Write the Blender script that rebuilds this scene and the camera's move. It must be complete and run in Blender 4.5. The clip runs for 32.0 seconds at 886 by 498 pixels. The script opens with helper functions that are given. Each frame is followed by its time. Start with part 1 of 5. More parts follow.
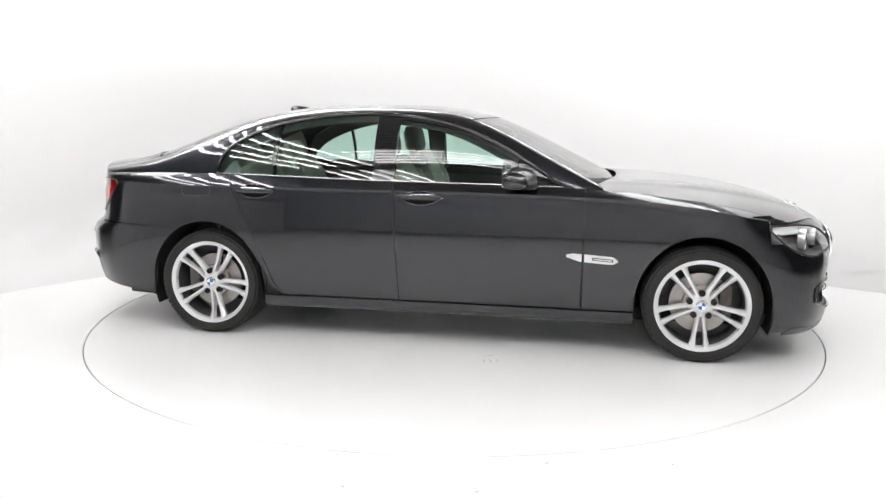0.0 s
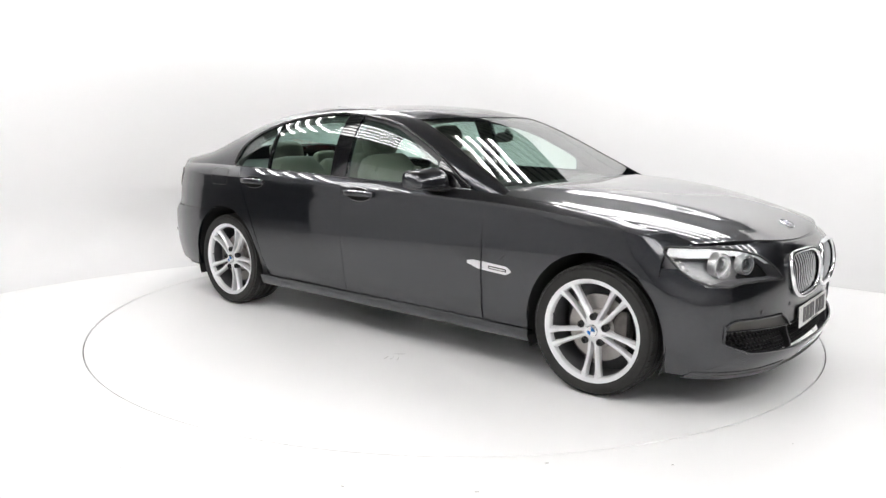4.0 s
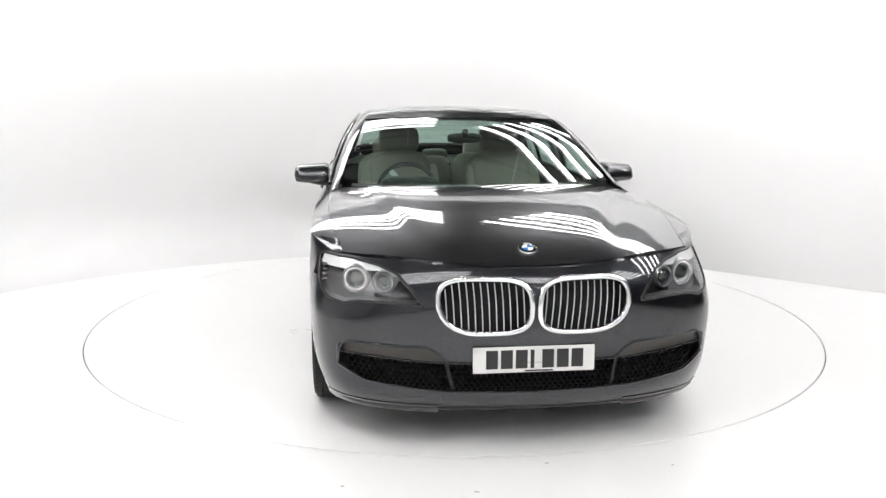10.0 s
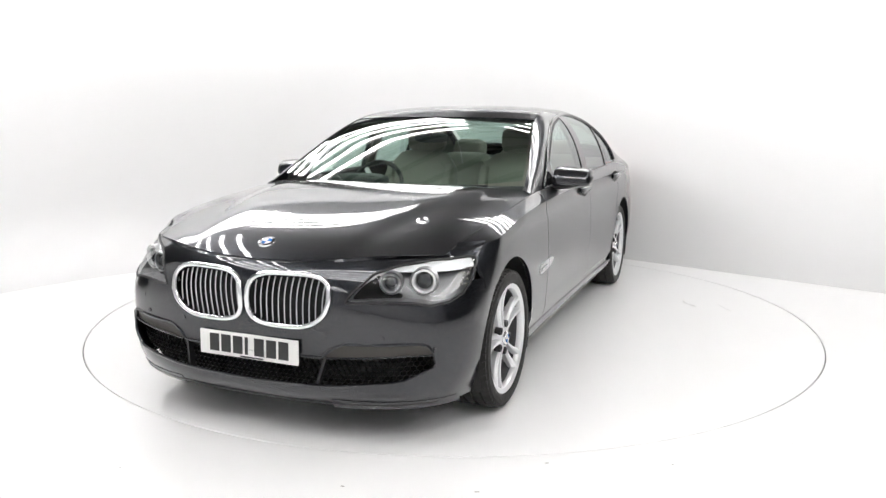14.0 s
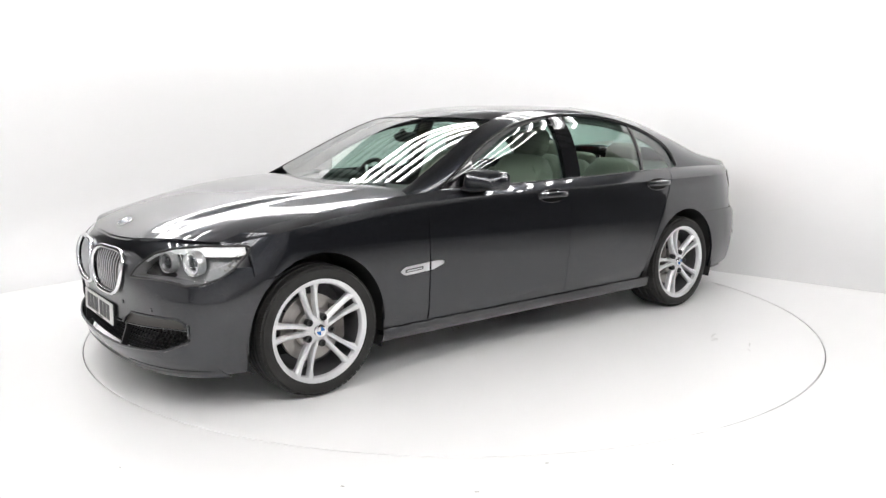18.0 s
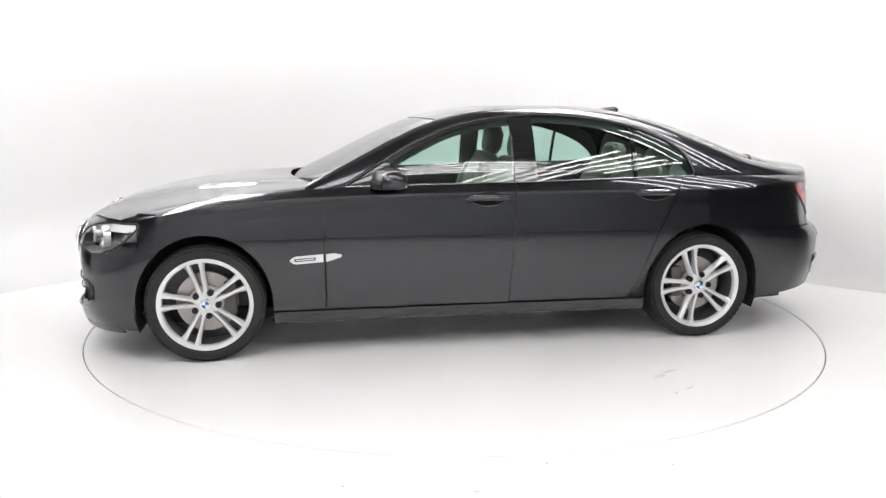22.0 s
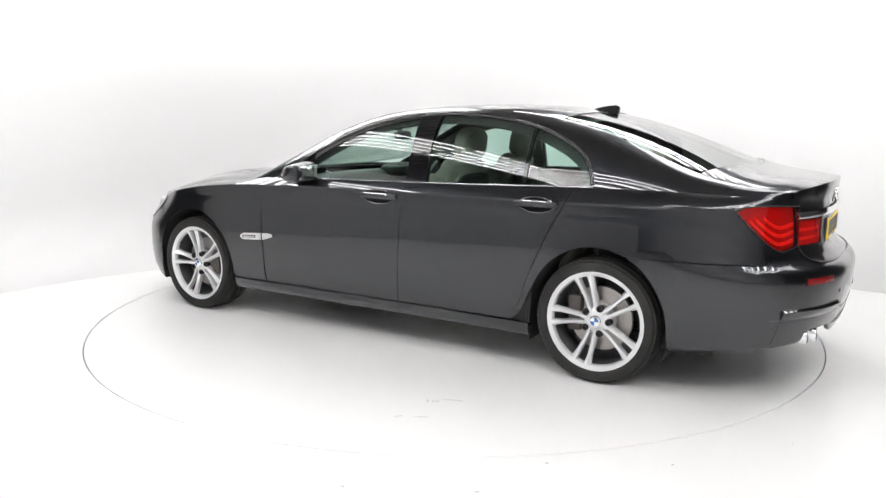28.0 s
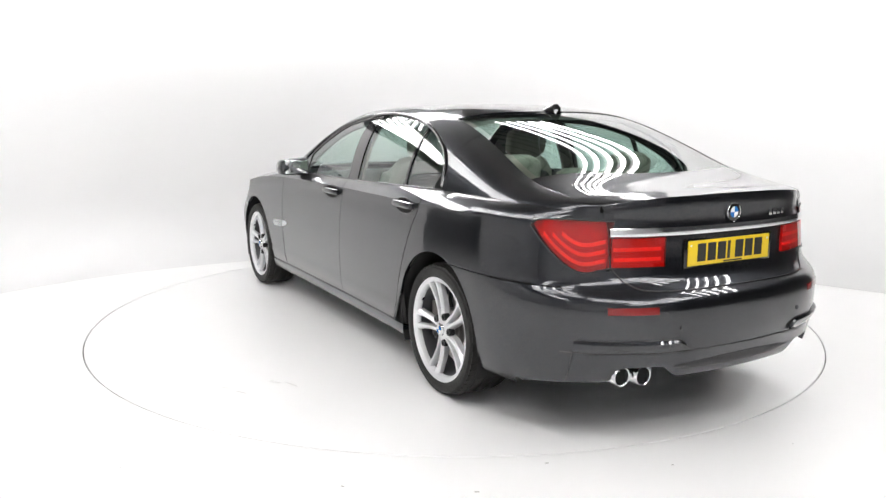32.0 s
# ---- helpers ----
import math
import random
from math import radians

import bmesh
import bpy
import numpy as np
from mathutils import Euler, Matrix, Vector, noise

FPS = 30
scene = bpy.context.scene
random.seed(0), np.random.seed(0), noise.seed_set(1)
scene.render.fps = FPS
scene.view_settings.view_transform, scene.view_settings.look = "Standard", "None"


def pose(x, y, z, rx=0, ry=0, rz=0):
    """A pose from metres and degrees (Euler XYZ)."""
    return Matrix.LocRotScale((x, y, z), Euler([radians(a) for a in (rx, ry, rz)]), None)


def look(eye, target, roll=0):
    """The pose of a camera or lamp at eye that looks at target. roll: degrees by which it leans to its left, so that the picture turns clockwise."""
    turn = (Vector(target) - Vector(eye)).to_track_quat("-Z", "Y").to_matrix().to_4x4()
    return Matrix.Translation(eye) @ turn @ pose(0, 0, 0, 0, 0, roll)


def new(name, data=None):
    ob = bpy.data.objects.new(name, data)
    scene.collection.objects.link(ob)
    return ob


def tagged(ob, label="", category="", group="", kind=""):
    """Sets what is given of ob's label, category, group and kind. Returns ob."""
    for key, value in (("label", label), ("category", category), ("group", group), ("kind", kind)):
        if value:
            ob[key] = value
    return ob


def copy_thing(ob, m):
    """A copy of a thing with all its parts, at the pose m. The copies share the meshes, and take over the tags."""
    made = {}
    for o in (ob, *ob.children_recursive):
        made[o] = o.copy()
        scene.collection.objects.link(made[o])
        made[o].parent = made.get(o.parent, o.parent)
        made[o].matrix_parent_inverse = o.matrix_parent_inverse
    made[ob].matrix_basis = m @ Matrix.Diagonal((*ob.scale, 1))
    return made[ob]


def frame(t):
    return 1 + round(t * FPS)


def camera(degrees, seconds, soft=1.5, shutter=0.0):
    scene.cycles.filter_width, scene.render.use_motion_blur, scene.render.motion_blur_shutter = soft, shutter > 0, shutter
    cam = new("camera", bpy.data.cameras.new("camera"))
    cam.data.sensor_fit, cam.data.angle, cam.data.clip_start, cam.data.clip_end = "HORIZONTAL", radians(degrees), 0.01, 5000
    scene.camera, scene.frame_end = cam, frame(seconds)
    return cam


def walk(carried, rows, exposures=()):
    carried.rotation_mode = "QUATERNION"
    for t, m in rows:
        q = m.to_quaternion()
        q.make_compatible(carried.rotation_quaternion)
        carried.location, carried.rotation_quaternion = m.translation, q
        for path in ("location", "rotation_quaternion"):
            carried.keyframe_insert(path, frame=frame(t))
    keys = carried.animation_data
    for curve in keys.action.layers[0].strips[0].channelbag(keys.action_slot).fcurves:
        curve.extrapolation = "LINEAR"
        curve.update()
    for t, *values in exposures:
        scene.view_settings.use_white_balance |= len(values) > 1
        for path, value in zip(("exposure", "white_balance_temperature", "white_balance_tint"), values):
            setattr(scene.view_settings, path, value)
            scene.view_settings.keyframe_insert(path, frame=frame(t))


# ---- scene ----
cam = camera(59.72, 32.0, soft=1.4)
EYE = (0.0, -5.528, 1.419)
VIEW = look(EYE, (-0.0629, -0.6022, 0.5640), roll=0.2)
walk(cam, [(0.0, VIEW), (32.0, VIEW)])
scene.view_settings.exposure = 0.0

# ---- world: the dim rest of the hall ----
world = bpy.data.worlds.new("world")
scene.world = world
world.use_nodes = True
world.node_tree.nodes["Background"].inputs[0].default_value = (0.8, 0.85, 0.9, 1)
world.node_tree.nodes["Background"].inputs[1].default_value = 0.05
TUBE_STRENGTH = 17.4


# ---- materials ----
def mat(name, color, rough=0.5, metal=0.0, coat=0.0, bump=0.0, scale=40.0, vary=0.0, vscale=3.0, spec=0.5, rvary=0.0):
    m = bpy.data.materials.new(name)
    m.use_nodes = True
    nt = m.node_tree
    b = nt.nodes["Principled BSDF"]
    b.inputs["Base Color"].default_value = (*color, 1)
    b.inputs["Roughness"].default_value = rough
    b.inputs["Metallic"].default_value = metal
    b.inputs["Coat Weight"].default_value = coat
    b.inputs["Coat Roughness"].default_value = 0.015
    b.inputs["Specular IOR Level"].default_value = spec
    if bump or vary or rvary:
        tc = nt.nodes.new("ShaderNodeTexCoord")
    if bump:
        n = nt.nodes.new("ShaderNodeTexNoise")
        n.inputs["Scale"].default_value = scale
        n.inputs["Detail"].default_value = 4
        bp = nt.nodes.new("ShaderNodeBump")
        bp.inputs["Strength"].default_value = bump
        bp.inputs["Distance"].default_value = 0.01
        nt.links.new(tc.outputs["Object"], n.inputs["Vector"])
        nt.links.new(n.outputs["Fac"], bp.inputs["Height"])
        nt.links.new(bp.outputs["Normal"], b.inputs["Normal"])
    if vary:
        n2 = nt.nodes.new("ShaderNodeTexNoise")
        n2.inputs["Scale"].default_value = vscale
        n2.inputs["Detail"].default_value = 6
        mx = nt.nodes.new("ShaderNodeMix")
        mx.data_type = "RGBA"
        mx.inputs["A"].default_value = (*[c * (1 - vary) for c in color], 1)
        mx.inputs["B"].default_value = (*[min(1, c * (1 + vary)) for c in color], 1)
        nt.links.new(tc.outputs["Object"], n2.inputs["Vector"])
        nt.links.new(n2.outputs["Fac"], mx.inputs["Factor"])
        nt.links.new(mx.outputs["Result"], b.inputs["Base Color"])
    if rvary:
        n3 = nt.nodes.new("ShaderNodeTexNoise")
        n3.inputs["Scale"].default_value = vscale * 2.3
        mr = nt.nodes.new("ShaderNodeMapRange")
        mr.inputs["To Min"].default_value = max(0, rough - rvary)
        mr.inputs["To Max"].default_value = rough + rvary
        nt.links.new(tc.outputs["Object"], n3.inputs["Vector"])
        nt.links.new(n3.outputs["Fac"], mr.inputs["Value"])
        nt.links.new(mr.outputs["Result"], b.inputs["Roughness"])
    return m


def glow(name, color, strength):
    m = bpy.data.materials.new(name)
    m.use_nodes = True
    b = m.node_tree.nodes["Principled BSDF"]
    b.inputs["Base Color"].default_value = (0.8, 0.8, 0.8, 1)
    b.inputs["Emission Color"].default_value = (*color, 1)
    b.inputs["Emission Strength"].default_value = strength
    return m


def glass_mat(name, tint, gloss_ior=1.5, rough=0.0):
    """Thin pane: tinted see-through with a Fresnel mirror on top."""
    m = bpy.data.materials.new(name)
    m.use_nodes = True
    nt = m.node_tree
    nt.nodes.remove(nt.nodes["Principled BSDF"])
    out = nt.nodes["Material Output"]
    tr = nt.nodes.new("ShaderNodeBsdfTransparent")
    tr.inputs["Color"].default_value = (*tint, 1)
    gl = nt.nodes.new("ShaderNodeBsdfGlossy")
    gl.inputs["Roughness"].default_value = rough
    lw = nt.nodes.new("ShaderNodeLayerWeight")
    lw.inputs["Blend"].default_value = 0.5
    pw = nt.nodes.new("ShaderNodeMath")
    pw.operation = "POWER"
    pw.inputs[1].default_value = 3.1
    fr = nt.nodes.new("ShaderNodeMapRange")
    fr.inputs["To Min"].default_value = ((gloss_ior - 1) / (gloss_ior + 1)) ** 2 * 1.9
    fr.inputs["To Max"].default_value = 1.0
    nt.links.new(lw.outputs["Facing"], pw.inputs[0])
    nt.links.new(pw.outputs[0], fr.inputs["Value"])
    mx = nt.nodes.new("ShaderNodeMixShader")
    nt.links.new(fr.outputs[0], mx.inputs[0])
    nt.links.new(tr.outputs[0], mx.inputs[1])
    nt.links.new(gl.outputs[0], mx.inputs[2])
    nt.links.new(mx.outputs[0], out.inputs["Surface"])
    return m


def paint_mat():
    """Dark graphite metallic paint: flakes under a clear coat, with a faint orange peel."""
    m = mat("graphite_paint", (0.020, 0.0215, 0.025), rough=0.32, metal=1.0, coat=1.0, spec=0.5)
    nt = m.node_tree
    b = nt.nodes["Principled BSDF"]
    b.inputs["Coat Roughness"].default_value = 0.006
    b.inputs["Coat IOR"].default_value = 1.64
    tc = nt.nodes.new("ShaderNodeTexCoord")
    v = nt.nodes.new("ShaderNodeTexVoronoi")
    v.inputs["Scale"].default_value = 900
    mx = nt.nodes.new("ShaderNodeMix")
    mx.data_type = "RGBA"
    mx.inputs["A"].default_value = (0.0120, 0.0131, 0.0157, 1)
    mx.inputs["B"].default_value = (0.0350, 0.0380, 0.0450, 1)
    nt.links.new(tc.outputs["Object"], v.inputs["Vector"])
    nt.links.new(v.outputs["Color"], mx.inputs["Factor"])
    nt.links.new(mx.outputs["Result"], b.inputs["Base Color"])
    n = nt.nodes.new("ShaderNodeTexNoise")
    n.inputs["Scale"].default_value = 120
    bp = nt.nodes.new("ShaderNodeBump")
    bp.inputs["Strength"].default_value = 0.0015
    bp.inputs["Distance"].default_value = 0.004
    nt.links.new(tc.outputs["Object"], n.inputs["Vector"])
    nt.links.new(n.outputs["Fac"], bp.inputs["Height"])
    nt.links.new(bp.outputs["Normal"], b.inputs["Coat Normal"])
    return m


M_PAINT = paint_mat()
M_BLACK = mat("black_plastic", (0.012, 0.012, 0.013), rough=0.45, bump=0.05, scale=300)
M_GLOSS = mat("gloss_black", (0.008, 0.008, 0.009), rough=0.08, coat=0.6)
M_RECESS_SHADE = mat("recess_shade_black", (0.004, 0.004, 0.0045), rough=0.5, spec=0.12, vary=0.2, vscale=20)
M_DARK = mat("dark_underbody", (0.015, 0.015, 0.015), rough=0.8, vary=0.3, vscale=8)
M_CHROME = mat("chrome", (0.88, 0.89, 0.90), rough=0.11, metal=1.0)
M_SATIN = mat("satin_silver", (0.72, 0.72, 0.73), rough=0.28, metal=0.9)
M_RIM = mat("wheel_silver", (0.74, 0.745, 0.755), rough=0.30, metal=0.45, coat=0.3, bump=0.02, scale=200, vary=0.06, vscale=12)
M_RUBBER = mat("tyre_rubber", (0.020, 0.0195, 0.0185), spec=0.35, rough=0.62, bump=0.15, scale=120, vary=0.35, vscale=10, rvary=0.12)
# silver barrel; the shade behind the spokes is put into its dark grey
M_BARREL_SHADE = mat("wheel_barrel_shade_grey", (0.13, 0.13, 0.135), rough=0.5, metal=0.5, vary=0.25, vscale=15)
M_DISC = mat("brake_iron", (0.42, 0.40, 0.38), rough=0.38, metal=1.0, vary=0.15, vscale=20)
M_CALIPER = mat("caliper_grey", (0.10, 0.09, 0.085), rough=0.6, metal=0.4, vary=0.4, vscale=25)
M_GLASS = glass_mat("window_glass", (0.74, 0.90, 0.84))
M_SCREEN = glass_mat("windscreen_glass", (0.74, 0.88, 0.82))
M_LENS = glass_mat("lamp_lens", (0.95, 0.96, 0.96), 1.30)
M_WHITE = mat("studio_white_paint", (0.735, 0.735, 0.735), rough=0.55, bump=0.03, scale=60, vary=0.012, vscale=1.2)
M_FLOOR = mat("studio_white_floor", (0.88, 0.88, 0.875), rough=0.33, bump=0.01, scale=25, vary=0.015, vscale=1.5, rvary=0.08)
M_SIDE = mat("studio_light_grey", (0.50, 0.50, 0.505), rough=0.6, bump=0.03, scale=60, vary=0.06, vscale=0.7)
M_HALL = mat("hall_grey_sheet", (0.07, 0.07, 0.074), rough=0.6, vary=0.2, vscale=0.8)
M_PALE = mat("hall_pale_bounce", (0.74, 0.74, 0.75), rough=0.6, vary=0.15, vscale=0.5)
M_RIB = mat("hall_rib", (0.22, 0.21, 0.20), rough=0.6, vary=0.2, vscale=0.8)
M_TUBE = glow("fluorescent_tube", (1.0, 0.985, 0.985), TUBE_STRENGTH)
M_CASE = mat("lamp_housing_white", (0.75, 0.75, 0.75), rough=0.4, vary=0.03)
M_SEAM = mat("seam_shadow_grey", (0.22, 0.22, 0.22), rough=0.8, vary=0.2, vscale=6)
M_SCUFF = mat("scuff_grey", (0.45, 0.44, 0.42), rough=0.7, vary=0.3, vscale=30)


# ---- mesh helpers ----
def mesh_from(name, verts, faces, smooth=True, angle=38):
    me = bpy.data.meshes.new(name)
    me.from_pydata([tuple(v) for v in verts], [], faces)
    me.validate()
    if smooth:
        me.shade_smooth()
        me.set_sharp_from_angle(angle=radians(angle))
    return me


def part(name, data, material, parent=None, label="", m=None):
    """Links a mesh or bmesh as one mesh object under a thing or a part."""
    if isinstance(data, bmesh.types.BMesh):
        me = bpy.data.meshes.new(name)
        bmesh.ops.recalc_face_normals(data, faces=data.faces)
        data.to_mesh(me)
        data.free()
        me.shade_smooth()
        me.set_sharp_from_angle(angle=radians(35))
    else:
        me = data
    if not me.materials:
        me.materials.append(material)
    ob = new(name, me)
    ob.parent = parent
    if m is not None:
        ob.matrix_basis = m
    if label:
        tagged(ob, label)
    return ob


def box(bm, cx, cy, cz, sx, sy, sz, bevel=0.0, rot=None):
    r = bmesh.ops.create_cube(bm, size=1.0)
    m = Matrix.Translation((cx, cy, cz)) @ (rot or Matrix()) @ Matrix.Diagonal((sx, sy, sz, 1))
    bmesh.ops.transform(bm, matrix=m, verts=r["verts"])
    if bevel:
        es = list({e for v in r["verts"] for e in v.link_edges})
        bmesh.ops.bevel(bm, geom=es, offset=bevel, segments=2, affect="EDGES", profile=0.6)
    return bm


def boxed(sx, sy, sz, bevel=0.0, c=(0, 0, 0)):
    return box(bmesh.new(), *c, sx, sy, sz, bevel)


def lathe(profile, n=48, axis="y", closed=False):
    """Spin (radius, height) pairs round an axis; height runs along it."""
    vs, fs, k = [], [], len(profile)
    for i in range(n):
        a = 2 * math.pi * i / n
        c, s = math.cos(a), math.sin(a)
        for r, h in profile:
            vs.append((r * c, h, r * s) if axis == "y" else (r * c, r * s, h))
    for i in range(n):
        j = (i + 1) % n
        for q in range(k if closed else k - 1):
            w = (q + 1) % k
            f = (i * k + q, i * k + w, j * k + w, j * k + q)
            fs.append(f if axis == "y" else f[::-1])
    return vs, fs


def spline(xs, ys):
    """A natural cubic through a few plan values; straight beyond its ends."""
    xs, ys = np.array(xs, float), np.array(ys, float)
    if xs[0] > xs[-1]:
        xs, ys = xs[::-1], ys[::-1]
    n, h = len(xs), np.diff(xs)
    a, r = np.eye(n), np.zeros(n)
    for i in range(1, n - 1):
        a[i, i - 1:i + 2] = h[i - 1], 2 * (h[i - 1] + h[i]), h[i]
        r[i] = 6 * ((ys[i + 1] - ys[i]) / h[i] - (ys[i] - ys[i - 1]) / h[i - 1])
    m = np.linalg.solve(a, r)

    def at(x):
        x = np.asarray(x, float)
        q = np.clip(x, xs[0], xs[-1])
        i = np.clip(np.searchsorted(xs, q) - 1, 0, n - 2)
        d, e, w = q - xs[i], xs[i + 1] - q, h[i]
        v = (m[i] * e**3 + m[i + 1] * d**3) / (6 * w) + (ys[i] / w - m[i] * w / 6) * e + (ys[i + 1] / w - m[i + 1] * w / 6) * d
        lo = (ys[1] - ys[0]) / h[0] - h[0] * (2 * m[0] + m[1]) / 6
        hi = (ys[-1] - ys[-2]) / h[-1] + h[-1] * (m[-2] + 2 * m[-1]) / 6
        return v + np.minimum(x - xs[0], 0) * lo + np.maximum(x - xs[-1], 0) * hi
    return at


def sheet(pts, flange=0.0, mirror=False, inward=None):
    """Verts and faces of a grid of points (n, k, 3), with its rim folded inwards. Faces look along du x dv."""
    n, k = pts.shape[:2]
    du, dv = np.gradient(pts, axis=0), np.gradient(pts, axis=1)
    nr = np.cross(du, dv)
    nr /= np.linalg.norm(nr, axis=2, keepdims=True) + 1e-12
    vs = pts.reshape(-1, 3).tolist()
    fs = [(i * k + j, (i + 1) * k + j, (i + 1) * k + j + 1, i * k + j + 1) for i in range(n - 1) for j in range(k - 1)]
    if flange:
        rim = [(i, 0) for i in range(n)] + [(n - 1, j) for j in range(1, k)] + [(i, k - 1) for i in range(n - 2, -1, -1)] + [(0, j) for j in range(k - 2, 0, -1)]
        base = len(vs)
        for i, j in rim:
            d = -nr[i, j] if inward is None else np.array(inward, float)
            vs.append((pts[i, j] + d * flange).tolist())
        c = len(rim)
        for q in range(c):
            a, b = rim[q], rim[(q + 1) % c]
            fs.append((a[0] * k + a[1], base + q, base + (q + 1) % c, b[0] * k + b[1]))
    if mirror:
        vs = [(x, -y, z) for x, y, z in vs]
        fs = [f[::-1] for f in fs]
    return vs, fs


# ---- the studio ----
R_TABLE = 2.478


def ring_floor():
    """White floor round the turntable, out to the walls of the hall."""
    vs, fs, n = [], [], 128
    for i in range(n):
        a = 2 * math.pi * i / n
        c, s = math.cos(a), math.sin(a)
        vs += [(R_TABLE * c, R_TABLE * s, -0.03), (R_TABLE * c, R_TABLE * s, 0.0), (4 * c, 4 * s, 0.0), (5.6 * c, 5.6 * s, 0.0), (7.6 * c, 7.6 * s, 0.0)]
    for i in range(n):
        j = (i + 1) % n
        for q in range(4):
            fs.append((5 * i + q, 5 * i + q + 1, 5 * j + q + 1, 5 * j + q)[::-1])
    return mesh_from("floor", vs, fs)


tagged(part("floor", ring_floor(), M_FLOOR), "glossy white painted studio floor round the turntable", "floor", kind="structure")
tagged(part("hall_floor", boxed(18, 18, 0.05, c=(0, -2, -0.061)), mat("hall_concrete", (0.50, 0.49, 0.48), rough=0.55, vary=0.25, vscale=0.9, rvary=0.1)), "dull grey concrete floor of the hall", "floor", kind="structure")
floor_ob = bpy.data.objects["floor"]
for x, y, r in ((0.395, -2.525, 0.006), (0.912, -2.531, 0.005), (0.098, -2.779, 0.007), (-0.422, -2.744, 0.006), (-1.35, -2.60, 0.004), (1.50, -2.31, 0.004)):
    part("speck", mesh_from("speck", *lathe([(0.0, 0.001), (r * 0.6, 0.0009), (r, 0.0002)], 10, "z")), M_SCUFF, floor_ob, m=pose(x, y, 0.0003, 0, 0, 40 * x) @ Matrix.Diagonal((1.6, 0.7, 1, 1)))
bm = bmesh.new()
bmesh.ops.create_circle(bm, cap_ends=True, radius=R_TABLE + 0.02, segments=128, matrix=Matrix.Translation((0, 0, -0.012)))
tagged(part("trim", bm, M_SEAM), "dark seam between floor and turntable", "trim", kind="structure")


def path_wall(path, height, coves, thick=0.12):
    """A wall along a plan path, rising out of the floor by a cove of its own radius at each point; its inner face looks to the left of the path."""
    pts = np.array(path, float)
    tang = np.gradient(pts, axis=0)
    tang /= np.linalg.norm(tang, axis=1, keepdims=True)
    left = np.stack([-tang[:, 1], tang[:, 0]], 1)
    vs, fs, k = [], [], 12
    for p, l, cove in zip(pts, left, np.broadcast_to(coves, len(pts))):
        rows = [(cove * (1 - math.sin(a)), cove * (1 - math.cos(a)) + 0.001) for a in np.linspace(0, math.pi / 2, 9)] + [(0, height), (-thick, height), (-thick, -0.05)]
        vs += [(p[0] + l[0] * o, p[1] + l[1] * o, z) for o, z in rows]
    for i in range(len(pts) - 1):
        for q in range(k - 1):
            fs.append((i * k + q, (i + 1) * k + q, (i + 1) * k + q + 1, i * k + q + 1))
    return mesh_from("wall", vs, fs, angle=50)


corner = (0.55, 3.10)
right_path = [(corner[0] + 0.770 * d, corner[1] - 0.638 * d) for d in (4.7, 3.2, 2.2, 1.60)]
left_path = [(0.55 - 5.2 * math.sin(a), 3.10 - 4.2 * (1 - math.cos(a))) for a in np.linspace(radians(17.9), radians(64.5), 22)]
turn_in, turn_out = right_path[-1], left_path[0]
left_path = [tuple((1 - f) ** 2 * turn_in[i] + 2 * f * (1 - f) * corner[i] + f * f * turn_out[i] for i in (0, 1)) for f in np.linspace(0, 1, 17)[:-1]] + left_path
tagged(part("wall_right", path_wall(right_path, 2.74, 0.004), M_WHITE), "plain white studio wall meeting the floor in a crisp line", "wall", kind="structure")
tagged(part("wall_left", path_wall(left_path, 2.74, [0.004 + 0.596 * min(1.0, i / 16) ** 1.5 for i in range(len(left_path))]), M_WHITE), "white curved studio wall coved into the floor", "wall", kind="structure")
# added wall, never in view: gives the car's flank something light to reflect
side_path = [(-5.2, y) for y in np.linspace(-0.7, -7.6, 8)]
tagged(part("wall_side_unseen", path_wall(side_path, 2.74, 0.004), M_SIDE), "light grey wall added out of view for the car's flank to reflect", "wall", kind="structure")

# hall round the studio
HX0, HX1, HY0, HY1, HZ = -9.0, 9.0, -9.2, 7.0, 5.2
# south wall is out of view, made pale as a reflector for the flank
for nm, c, s in (("wall_south", (0, HY0, HZ / 2), (18, 0.2, HZ)), ("wall_north", (0, HY1, HZ / 2), (18, 0.2, HZ)),
                 ("wall_west", (HX0, -1.1, HZ / 2), (0.2, 16.2, HZ)), ("wall_east", (HX1, -1.1, HZ / 2), (0.2, 16.2, HZ))):
    tagged(part(nm, boxed(*s, c=c), M_PALE if nm == "wall_south" else M_HALL), "unseen hall wall behind the camera, made pale to brighten the car's flank" if nm == "wall_south" else "dim grey sheet wall of the hall", "wall", kind="structure")
bm = boxed(18, 18, 0.1, c=(0, -2, HZ + 0.05))
for i in range(40):
    box(bm, 0, HY0 + 0.3 + i * 0.4, HZ - 0.03, 17.6, 0.05, 0.06)
ceiling_ob = part("ceiling", bm, M_RIB)
ceiling_ob.data.materials.append(M_DARK)
for poly in ceiling_ob.data.polygons:
    poly.material_index = 1 if poly.index >= 6 else 0
tagged(ceiling_ob, "dark ribbed sheet-metal roof of the hall", "ceiling", kind="structure")


